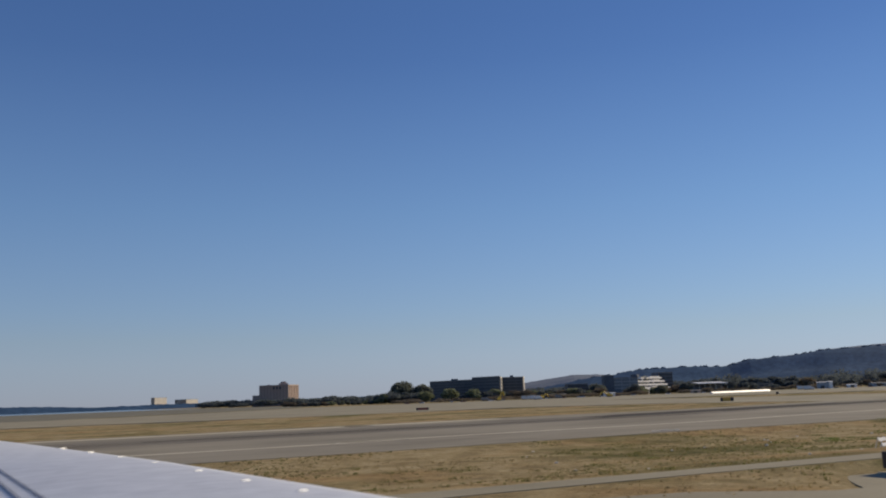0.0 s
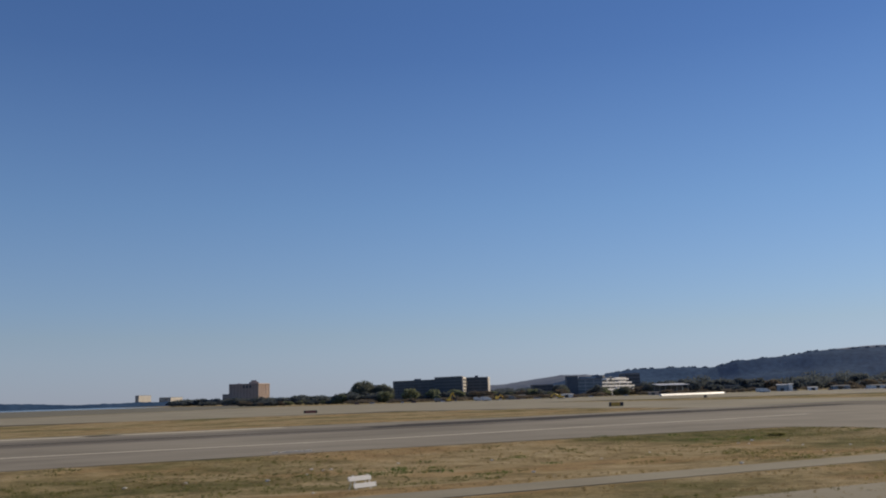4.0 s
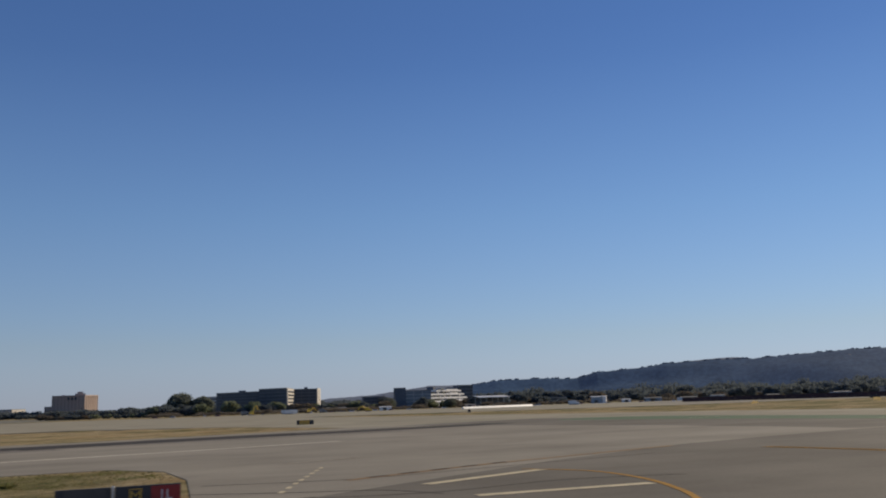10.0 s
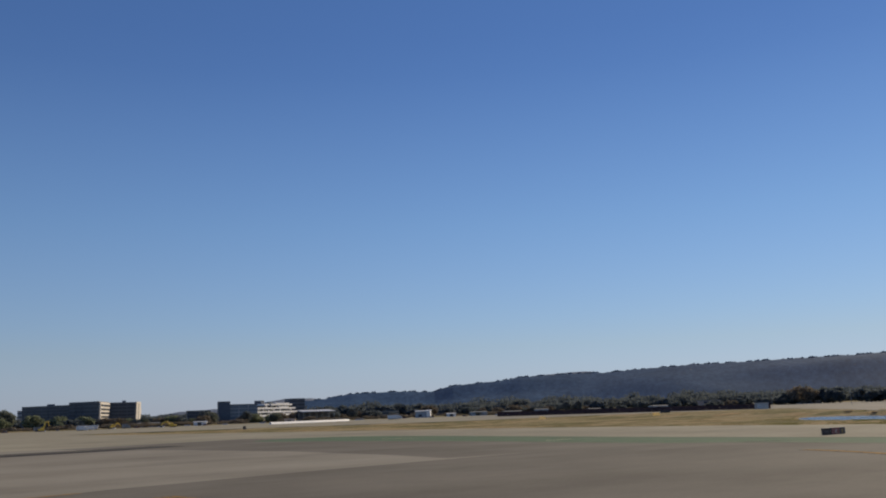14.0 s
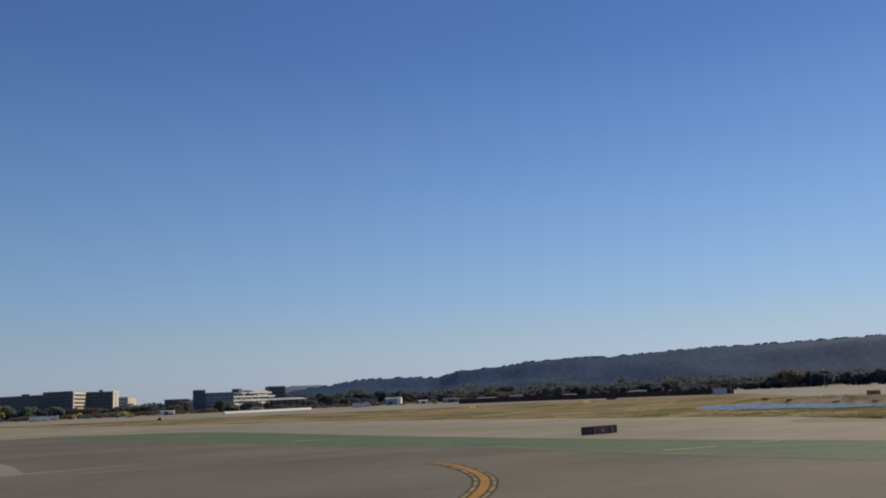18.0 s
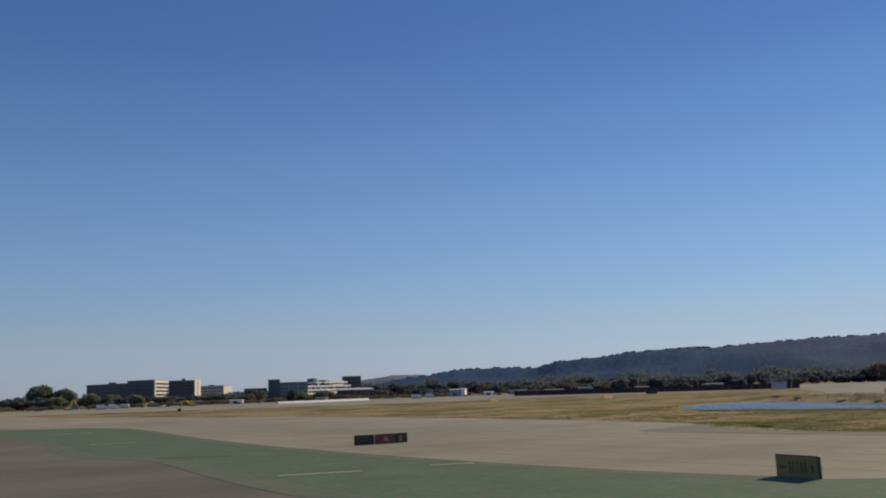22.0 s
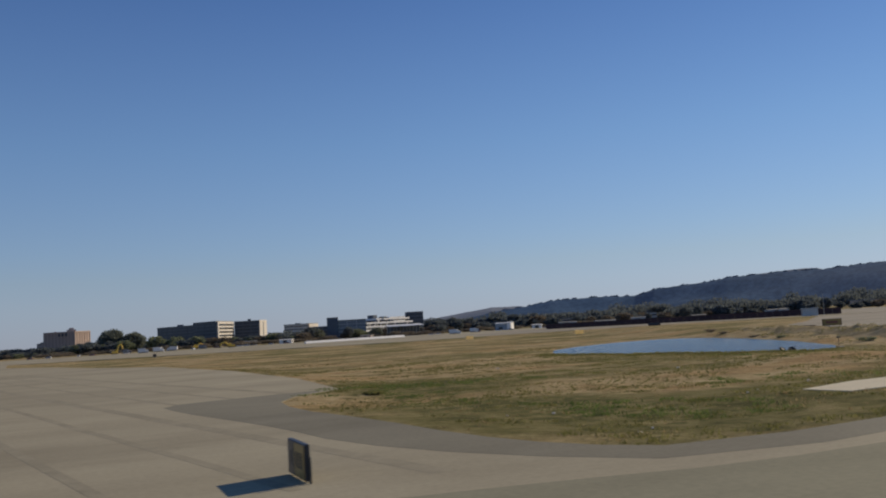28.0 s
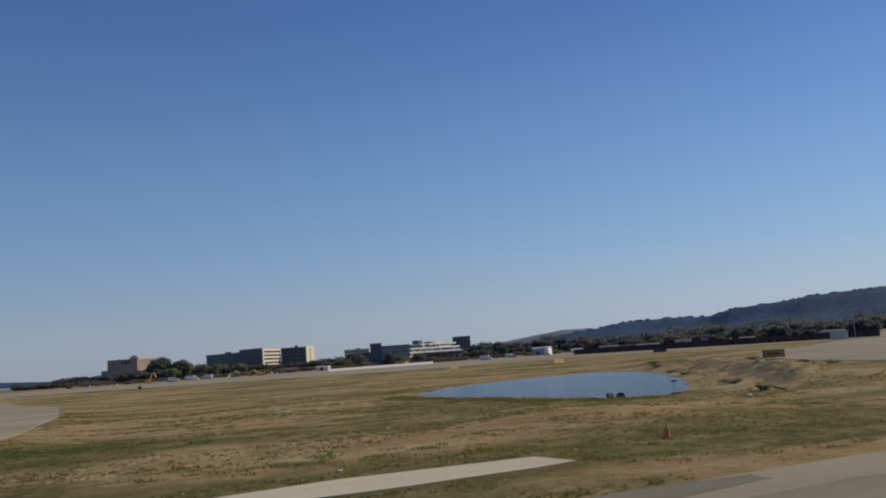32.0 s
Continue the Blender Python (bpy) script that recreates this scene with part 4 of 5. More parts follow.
def torus(bm, R, r, m, n=20, k=8):
    ring = []
    for i in range(n):
        a = 2 * math.pi * i / n
        ring.append([bm.verts.new(m @ Vector(((R + r * math.cos(2 * math.pi * j / k)) * math.cos(a), (R + r * math.cos(2 * math.pi * j / k)) * math.sin(a), r * math.sin(2 * math.pi * j / k)))) for j in range(k)])
    for i in range(n):
        for j in range(k):
            bm.faces.new((ring[i][j], ring[(i + 1) % n][j], ring[(i + 1) % n][(j + 1) % k], ring[i][(j + 1) % k]))
    return bm


def old_tyre(x, y, lean, turn):
    root = thing("old_tyre", "black tyre lying half sunk at the water's edge", "tyre", x, y, -0.62, turn, "tyres at the pond")
    part("tread", torus(bmesh.new(), 0.32, 0.13, pose(0, 0, 0.22, lean)), M["tyre"], root)
    bm = bmesh.new()
    bmesh.ops.create_cone(bm, cap_ends=True, segments=16, radius1=0.20, radius2=0.20, depth=0.10, matrix=pose(0, 0, 0.22, lean))
    part("rim", bm, M["dark_metal"], root)


old_tyre(342.6, 69.3, 38, 20)
old_tyre(343.2, 68.4, 30, -30)


def rock(name, x, y, size, mat, label, seed, sink=0.3):
    random.seed(seed)
    bm = bmesh.new()
    bmesh.ops.create_icosphere(bm, subdivisions=2, radius=1)
    for v in bm.verts:
        v.co *= 1 + 0.28 * noise.noise(v.co * 1.3 + Vector((seed, 0, 0)))
        v.co = Vector((v.co.x * size, v.co.y * size * 0.75, (v.co.z * 0.42 + sink) * size))
    ob = part(name, bm, mat)
    ob.matrix_basis = pose(x, y, land_at(x, y), 0, 0, seed * 37)
    return tagged(ob, label, "stone", "pale stones in the grass")


for k, (x, y, s) in enumerate(((344.6, 69.2, 0.28), (346.4, 53.4, 0.42), (347.2, 53.0, 0.3), (288.4, 21.0, 0.16), (301.2, 28.9, 0.14), (290.6, 32.0, 0.16), (288.0, 32.4, 0.13), (340.3, 81.5, 0.35),
                               (317.4, 56.0, 0.22), (309.3, 32.5, 0.2), (289.9, 22.2, 0.15), (302.6, 29.7, 0.15), (310.6, 79.3, 0.25), (27.9, 50.5, 0.17), (42.4, 60.8, 0.2), (55.3, 67.8, 0.2),
                               (56.4, 66.4, 0.2), (50.7, 59.5, 0.22), (62.1, 68.5, 0.18), (97.1, 70.5, 0.28), (103.0, 61.1, 0.18), (314.9, 18.4, 0.12), (45.5, 39.1, 0.2), (99.1, 68.1, 0.2))):
    rock("stone", x, y, s * 0.7, M["pale_stone"], "small pale stone in dry grass", k + 1)
rng = random.Random(41)
for k in range(22):
    x, y = rng.uniform(18, 106), rng.uniform(44, 72)
    if apart(np.array([x]), np.array([y]), STRIP)[0] > 1 and apart(np.array([x]), np.array([y]), RUNWAY)[0] > 1:
        rock("stone", x, y, rng.uniform(0.09, 0.17), M["pale_stone"], "small pale stone in dry grass", 40 + k)


def rubble(x, y, turn, seed):
    random.seed(seed)
    bm = bmesh.new()
    for k in range(16):
        u = random.uniform(-1, 1)
        m = Matrix.Translation((u * 1.7, random.gauss(0, 0.12), 0.05)) @ Euler((0.1 * random.random(), -0.15 * random.random(), random.uniform(-0.3, 0.3))).to_matrix().to_4x4()
        bmesh.ops.create_cube(bm, size=1, matrix=m @ Matrix.Diagonal((random.uniform(0.2, 0.6), random.uniform(0.1, 0.25), random.uniform(0.06, 0.16), 1)))
    ob = part("rubble_heap", bm, M["pale_stone"])
    ob.matrix_basis = pose(x, y, land_at(x, y), 0, 0, turn)
    tagged(ob, "low heap of pale broken concrete at the pavement edge", "rubble")


rubble(56.8, 82.4, 5, 3)


def pond_post(x, y):
    root = thing("pond_gauge", "thin dark gauge post with a box in the water", "post", x, y, -0.5)
    part("post", rod(bmesh.new(), (0, 0, -0.05), (0, 0, 1.15), 0.025), M["dark_metal"], root)
    part("box", boxed(-0.18, 0.3, -0.12, 0.12, 1.12, 1.3, bevel=0.02), M["dark_metal"], root)
    part("float", boxed(-0.3, 0.7, -0.2, 0.2, 0.0, 0.16, bevel=0.03), M["dark_metal"], root)


pond_post(347, 65.2)


# ---- plants ----
def leaves(bm, centre, spread, count, size, rng):
    """Small tilted leaf sheets with a fold, scattered through a clump."""
    for _ in range(count):
        d = Vector((rng.gauss(0, 1), rng.gauss(0, 1), rng.gauss(0, 1)))
        d = d.normalized() * (rng.random() ** 0.45)
        p = Vector(centre) + Vector((d.x * spread[0], d.y * spread[1], d.z * spread[2]))
        r = Euler((rng.uniform(0, 6.3), rng.uniform(0, 6.3), rng.uniform(0, 6.3))).to_matrix()
        s = size * rng.uniform(0.6, 1.3)
        v = [bm.verts.new(p + r @ Vector(q)) for q in ((-s, 0, 0), (0, -s * 0.6, s * 0.2), (s, 0, 0), (0, s * 0.6, s * 0.2))]
        bm.faces.new((v[0], v[1], v[2]))
        bm.faces.new((v[0], v[2], v[3]))


def tree(name, label, height, radius, leaf, seed, low=0.12, clumps=30, size=0.8, per=46):
    """Trunk, limbs and a rounded crown of leaf clumps with gaps between them."""
    rng = random.Random(seed)
    root = thing(name, label, "tree", group="trees beyond the airfield")
    trunk = rod(bmesh.new(), (0, 0, 0), (0.1, 0, height * 0.55), height * 0.030, height * 0.012)
    crown = bmesh.new()
    mid, half = height * (0.5 + low / 2), height * (0.5 - low / 2) * 0.86
    for k in range(clumps):
        u = 1 - 2 * (k + 0.5) / clumps
        a = k * 2.39996 + rng.uniform(-0.3, 0.3)
        ring = math.sqrt(1 - u * u)
        f = rng.uniform(0.70, 0.98)
        c = (math.cos(a) * ring * radius * f, math.sin(a) * ring * radius * f, mid + u * half * f)
        if k % 3 == 0:
            rod(trunk, (0.05, 0, height * rng.uniform(0.2, 0.45)), c, height * 0.010, height * 0.003, 5)
        leaves(crown, c, (radius * 0.36, radius * 0.36, half * 0.34), per, size, rng)
    part("trunk", trunk, M["bark"], root)
    part("crown", crown, M[leaf], root)
    return root


PROTO = [tree("round_tree", "round dense dark green tree beyond the airfield", 16.0, 8.5, "leaf_dark", 1, 0.04, 56, 0.62, 120),
         tree("broad_tree", "broad olive green tree beyond the airfield", 11.0, 6.5, "leaf_olive", 2, 0.08, 32, 0.8, 46),
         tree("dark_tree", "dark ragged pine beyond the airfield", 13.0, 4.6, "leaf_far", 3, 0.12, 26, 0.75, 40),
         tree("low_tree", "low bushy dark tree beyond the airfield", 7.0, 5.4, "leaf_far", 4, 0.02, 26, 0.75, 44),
         tree("brown_tree", "brownish autumn tree beyond the airfield", 9.0, 5.4, "leaf_brown", 5, 0.08, 26, 0.75, 42)]
PH = [16.0, 11.0, 13.0, 7.0, 9.0]
used = set()


def plant(kind, x, y, height, turn, wide=1.0):
    s = height / PH[kind]
    m = pose(x, y, -0.5, 0, 0, turn)
    ob = PROTO[kind] if kind not in used else copy_thing(PROTO[kind], m)
    used.add(kind)
    ob.matrix_basis = m @ Matrix.Diagonal((s * wide, s * wide, s, 1))
    return ob


plant(0, 301, 923, 23.5, 0, 0.95)
plant(0, 322, 915, 19.5, 80, 1.0)
plant(1, 340, 880, 13.5, 30, 1.2)
plant(1, 355, 850, 12, 200, 1.2)
plant(1, 372, 835, 11, 100, 1.2)
rng = random.Random(11)
for k in range(34):
    x = 216 + k * 2.9 + rng.uniform(-2, 2)
    plant(rng.choice((0, 2, 3, 3, 1)), x, 905 - (x - 172) * 0.1 + rng.uniform(-18, 18), rng.uniform(8, 12.5) * (0.4 if x < 268 else 1), rng.uniform(0, 360), rng.uniform(0.9, 1.4))
for k in range(22):
    x = 345 + k * 5.4 + rng.uniform(-2, 2)
    plant(rng.choice((1, 3, 3, 4)), x, 835 - (x - 345) * 0.55 + rng.uniform(-14, 14), rng.uniform(6, 9.5), rng.uniform(0, 360), rng.uniform(1.0, 1.5))
for x, y, h in ((470, 800, 13), (478, 806, 12), (500, 772, 11.5), (545, 752, 11), (552, 745, 9), (523, 760, 9), (566, 770, 12)):
    plant(rng.choice((0, 2)), x, y, h, rng.uniform(0, 360), 1.15)
for k in range(16):
    plant(rng.choice((3, 4, 4, 1)), 500 + 6.6 * k + rng.uniform(-2, 2), 792 - 2.0 * k + rng.uniform(-8, 8), rng.uniform(5.5, 9.0), rng.uniform(0, 360), 1.25)
for k in range(9):
    plant(rng.choice((3, 4)), 172 + 5.2 * k, 905 + rng.uniform(-8, 8), rng.uniform(3.5, 6), rng.uniform(0, 360), 1.4)
for x, y, h in ((597, 793, 15.5), (604, 790, 14), (612, 787, 16.5), (621, 783, 14), (628, 780, 14.5), (638, 776, 13), (646, 772, 15), (656, 767, 14), (665, 763, 16), (676, 757, 14), (685, 753, 15.5), (697, 746, 13)):
    plant(rng.choice((2, 2, 3)), x, y, h * 0.92, rng.uniform(0, 360), rng.uniform(0.9, 1.2))
for k in range(72):
    u = k / 71
    x, y = 585 + 330 * u + rng.uniform(-12, 12), 790 - 330 * u + rng.uniform(-35, 35)
    plant(rng.choice((2, 2, 3, 3, 4)), x, y, rng.choice((5.5, 6.5, 7, 8, 8.5, 11)), rng.uniform(0, 360), rng.uniform(0.9, 1.5))
for k in range(26):
    u = k / 25
    plant(rng.choice((2, 3, 3, 4)), 905 + 130 * u + rng.uniform(-12, 12), 470 - 280 * u + rng.uniform(-20, 20), rng.uniform(10, 17), rng.uniform(0, 360), rng.uniform(1.0, 1.5))


def woods(name, spots, label, leaf, size):
    rng = random.Random(len(spots))
    bm = bmesh.new()
    for x, y, h, r in spots:
        for _ in range(3):
            leaves(bm, (x + rng.uniform(-r, r) * 0.6, y + rng.uniform(-r, r) * 0.6, h * rng.uniform(0.3, 0.75)), (r, r, h * 0.26), 105, size, rng)
    return tagged(part(name, bm, M[leaf]), label, "woods", kind="stuff")


rng = random.Random(5)
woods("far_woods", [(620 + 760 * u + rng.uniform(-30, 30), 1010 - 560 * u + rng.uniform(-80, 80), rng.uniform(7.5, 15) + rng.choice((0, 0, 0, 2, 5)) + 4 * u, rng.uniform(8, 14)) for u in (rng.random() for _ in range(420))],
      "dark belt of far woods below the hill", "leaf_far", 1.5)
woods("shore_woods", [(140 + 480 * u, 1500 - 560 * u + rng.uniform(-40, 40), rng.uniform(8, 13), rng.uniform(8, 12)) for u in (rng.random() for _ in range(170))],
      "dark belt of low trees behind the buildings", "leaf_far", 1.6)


def weeds(name, spots, label, leaf, tall, blades, seed, heights=None, spread=0.6):
    """Tufts of upright blades, joined."""
    rng = random.Random(seed)
    verts, faces = [], []
    zs = land([p[0] for p in spots], [p[1] for p in spots]) if heights is None else heights
    for (x, y), z in zip(spots, zs):
        h = tall * rng.uniform(0.5, 1.3)
        for _ in range(blades):
            a, lean, w = rng.uniform(0, 6.3), rng.uniform(0.1, 0.9) * h, rng.uniform(0.02, 0.05) * (1 + tall)
            bx, by = x + rng.gauss(0, tall * spread), y + rng.gauss(0, tall * spread)
            n = len(verts)
            verts += [(bx - math.sin(a) * w, by + math.cos(a) * w, z - 0.03), (bx + math.sin(a) * w, by - math.cos(a) * w, z - 0.03), (bx + math.cos(a) * lean, by + math.sin(a) * lean, z + h * rng.uniform(0.6, 1))]
            faces.append((n, n + 1, n + 2))
    mesh = bpy.data.meshes.new(name)
    mesh.from_pydata(verts, [], faces)
    mesh.materials.append(M[leaf])
    return tagged(new(name, mesh), label, "grass", kind="stuff")


def scatter(n, seed, x0, x1, y0, y1, keep=0.0, scale=0.05, margin=0.6):
    """Spots on the grass, clear of pavement and water, thicker where a slow noise is high."""
    rng = np.random.default_rng(seed)
    px, py = rng.uniform(x0, x1, n), rng.uniform(y0, y1, n)
    ok = np.minimum.reduce([apart(px, py, o) for o in (TAXIWAY, RUNWAY, CONCRETE, STRIP, PAD, SLAB, POND)]) > margin
    return [(x, y) for x, y, k in zip(px, py, ok) if k and noise.noise(Vector((x * scale, y * scale * 2, seed))) > keep]


weeds("dry_grass_tufts", scatter(9000, 1, -40, 118, 30, 84, -0.1), "dry tan grass tufts beside the runway", "blade", 0.12, 5, 1)
weeds("green_weeds", scatter(9000, 2, -20, 118, 33, 84, 0.18), "green weeds among dry grass", "blade_green", 0.13, 6, 2)
weeds("dry_grass_tufts", scatter(7500, 3, 281, 420, 14, 190, -0.15), "dry tan grass tufts round the pond", "blade", 0.12, 5, 3)
weeds("green_weeds", scatter(26000, 4, 281, 400, 14, 140, 0.12), "green weeds round the pond", "blade_green", 0.14, 6, 4)

weeds("weed_clumps", scatter(5200, 6, 284, 350, 15, 112, 0.12, 0.13), "dark green weed clumps in the dry grass", "blade_green", 0.13, 22, 6, None, 2.2)
rng = random.Random(23)
lush = [(294, 62, 5, 2, 26), (288.5, 59, 2, 3, 14), (301, 63, 4, 1.5, 12), (290, 47, 2, 4, 14), (293.5, 31, 1.5, 3, 18), (296, 25, 2, 3, 16), (322, 33, 5, 3, 14), (336, 66, 3, 4, 14), (311, 41, 3, 3, 12), (98, 76, 6, 3, 16), (60, 62, 8, 4, 14)]
weeds("lush_weeds", [(x + rng.gauss(0, a), y + rng.gauss(0, b)) for x, y, a, b, n in lush for _ in range(n)], "bright green weed clumps in the dry grass", "blade_lush", 0.17, 60, 24, None, 2.6)
weeds("straw_clumps", scatter(1300, 9, 284, 350, 15, 112, 0.16, 0.10), "straw-coloured grass clumps", "blade", 0.12, 18, 9, None, 3.2)
weeds("weed_clumps", scatter(2200, 7, 0, 116, 36, 84, 0.22, 0.12), "dark green weed clumps beside the runway", "blade_green", 0.17, 20, 7, None, 2.0)

rng = random.Random(41)
weeds("shore_weeds", [(np.interp(y, [62, 66, 74, 86, 98, 106], [345, 340.5, 337.6, 334.6, 331.8, 332.6]) - abs(rng.gauss(0, 1.6)), y) for y in (rng.uniform(62, 106) for _ in range(420))],
      "dark green weeds along the pond's near shore", "blade_green", 0.3, 16, 14, None, 1.4)

rng = random.Random(77)
tops = [v for v in rng.sample(BANK, 1500) if noise.noise(Vector((v[0] * 0.12, v[1] * 0.12, 2))) > -0.02]
weeds("bank_weeds", [v[:2] for v in tops], "dry and green weeds on the sandy bank", "blade_green", 0.22, 7, 8, [v[2] for v in tops])
rng = random.Random(12)
woods("hedge_belt", [(x, np.interp(x, [235, 300, 430, 520, 640], [760, 742, 738, 650, 566]) + rng.uniform(-12, 12), rng.uniform(2.0, 4.2), rng.uniform(3, 6)) for x in (rng.uniform(240, 640) for _ in range(110))],
      "low brown hedges and scrub below the buildings", "leaf_brown", 0.55)


def shrub(name, x, y, height, radius, leaf, seed, label):
    rng = random.Random(seed)
    z = land_at(x, y)
    root = thing(name, label, "shrub", x, y, z)
    stems, crown = bmesh.new(), bmesh.new()
    for k in range(7):
        a = rng.uniform(0, 6.3)
        tip = (math.cos(a) * radius * 0.6, math.sin(a) * radius * 0.6, height * rng.uniform(0.6, 1.0))
        rod(stems, (0, 0, -0.05), tip, 0.03, 0.01, 5)
        leaves(crown, tip, (radius * 0.5, radius * 0.5, height * 0.3), 60, 0.09, rng)
    leaves(crown, (0, 0, height * 0.4), (radius * 0.7, radius * 0.7, height * 0.4), 120, 0.1, rng)
    part("stems", stems, M["bark"], root)
    part("foliage", crown, M[leaf], root)


shrub("dark_shrub", 104.2, 42.9, 0.42, 0.38, "leaf_olive", 7, "dark green shrub beside the concrete strip")
for k, (x, y, h, r) in enumerate(((104, 75, 0.2, 0.9), (288, 55, 0.2, 0.9))):
    shrub("green_bush", x, y, h, r, "blade_green", 20 + k, "low green weedy bush in dry grass")
rng = random.Random(31)
for k in range(9):
    y = 60 + 9.6 * k + rng.uniform(-2, 2)
    x = 352.6 + 0.45 * (y - 60) + rng.choice((-0.6, 0.0, 0.5, 16.0)) + rng.uniform(-0.6, 0.6)
    shrub("bank_shrub", x, y, rng.uniform(0.3, 0.55), rng.uniform(0.7, 1.4), rng.choice(("leaf_olive", "leaf_brown")), 60 + k, "dark scrubby shrub on the sandy bank")


# ---- buildings ----
def prism(bm, outline, z0, z1):
    lo = [bm.verts.new((x, y, z0)) for x, y in outline]
    hi = [bm.verts.new((x, y, z1)) for x, y in outline]
    n = len(outline)
    for i in range(n):
        bm.faces.new((lo[i], lo[(i + 1) % n], hi[(i + 1) % n], hi[i]))
    bm.faces.new(hi)
    bm.faces.new(lo[::-1])
    bmesh.ops.recalc_face_normals(bm, faces=bm.faces)
    return bm


def offset(a, b, dist):
    """The line from a to b, moved to its right-hand side."""
    d = (Vector(b) - Vector(a)).normalized()
    n = Vector((d.y, -d.x)) * dist
    return Vector(a) + n, Vector(b) + n


def building(name, label, outline, height, wall, glass, floors, faces, sill=1.0, tall=1.9, bays=None, roof_extra=(), parapet=0.9, group="", gap=0.35, top="roof"):
    """A block with its walls, roof edge and the windows of its seen faces. The outline runs with its outside on the right."""
    root = thing(name, label, "building", outline[0][0], outline[0][1], -0.5, 0, group)
    ox, oy = outline[0]
    pts = [(x - ox, y - oy) for x, y in outline]
    part("wall", prism(bmesh.new(), pts, 0, height), M[wall], root)
    cx, cy = sum(p[0] for p in pts) / len(pts), sum(p[1] for p in pts) / len(pts)
    rim = [((x - cx) * 1.008 + cx, (y - cy) * 1.008 + cy) for x, y in pts]
    part("roof", prism(bmesh.new(), rim, height + 0.004, height + parapet), M[top], root, "flat roof with a parapet")
    for x0, x1, y0, y1, h, mat in roof_extra:
        part("rooftop_plant", boxed(x0 - ox, x1 - ox, y0 - oy, y1 - oy, height + parapet, height + parapet + h, bevel=0.1), M[mat], root, "rooftop plant room")
    step = height / floors
    for f in faces:
        a, b = offset(pts[f], pts[(f + 1) % len(pts)], 0.12)
        length = (b - a).length
        count = bays or max(1, round(length / 9))
        turn = math.atan2((b - a).y, (b - a).x)
        w = length / count
        pane = boxed(gap, w - gap, -0.10, 0.10, 0, tall)
        mesh = bpy.data.meshes.new("window")
        pane.to_mesh(mesh), pane.free(), mesh.materials.append(M[glass])
        for k in range(floors):
            for i in range(count):
                p = a + (b - a) * i / count
                win = new("window", mesh)
                win.parent = root
                win.matrix_basis = Matrix.Translation((p.x, p.y, k * step + sill)) @ Matrix.Rotation(turn, 4, "Z")
    return root


# the long office block: a dark front, a pale banded end, a second block with a pale corner
building("office_block", "long dark glass office block with a flat roof", [(348, 963), (378, 908), (400, 955), (372, 1010)], 22.2, "dark_wall", "glass", 7, (0, 1), 0.8, 2.1,
         roof_extra=((366, 372, 935, 941, 1.6, "dark_wall"),))
building("office_block", "dark office block with a pale banded sunlit end", [(378, 908), (396, 874), (420, 923), (402, 957)], 24.4, "dark_wall", "glass", 7, (0,), 0.8, 2.1)
TOWER = building("office_wing", "dark office wing with a pale sunlit corner", [(422, 925), (447, 922), (459, 944), (434, 950)], 24.0, "dark_wall", "glass", 7, (0,), 0.8, 2.1,
                 roof_extra=((438, 441, 934, 937, 2.0, "dark_wall"),))
a, b = Vector((396, 874)), Vector((420, 923))
END = thing("banded_gable", "pale concrete gable with dark window bands", "building", a.x, a.y, -0.5, math.degrees(math.atan2((b - a).y, (b - a).x)))
gable_len = (b - a).length
part("gable_wall", boxed(0.6, gable_len - 0.6, -1.5, -0.15, 0, 24.6), M["pale_wall"], END)
for k in range(6):
    part("window_band", boxed(4, gable_len - 1.5, -1.7, -1.45, 2.6 + 3.6 * k, 4.3 + 3.6 * k), M["glass"], END, "dark window band")
CORNER = part("pale_corner", boxed(0.2, 24.8, -0.9, -0.05, 0, 25.2), M["pale_wall"], TOWER, "pale sunlit end slab")
CORNER.matrix_basis = Matrix.Translation((25, -3, 0)) @ Matrix.Rotation(math.atan2(22, 12), 4, "Z")
SLOT = part("corner_slot", boxed(11, 13.5, -1.05, -0.8, 2, 23.5), M["dark_wall"], TOWER)
SLOT.matrix_basis = CORNER.matrix_basis

# the hotel
HOTEL = building("hotel", "pinkish brown hotel block with many windows", [(226, 1420), (268, 1404), (289, 1428), (285, 1450), (230, 1450)], 32.0, "brown_wall", "dim_glass", 10, (0, 1), 0.9, 1.4,
         bays=9, gap=1.55, roof_extra=((257, 270, 1412, 1426, 3.0, "brown_wall"), (260, 267, 1414, 1424, 5.6, "brown_wall"), (240, 243, 1425, 1430, 1.5, "brown_wall")), top="brown_wall")
building("hotel_wing", "low brown wing of the hotel", [(216, 1424), (226, 1420), (228, 1440), (218, 1442)], 17, "brown_wall", "dim_glass", 5, (0,), 0.9, 1.4)
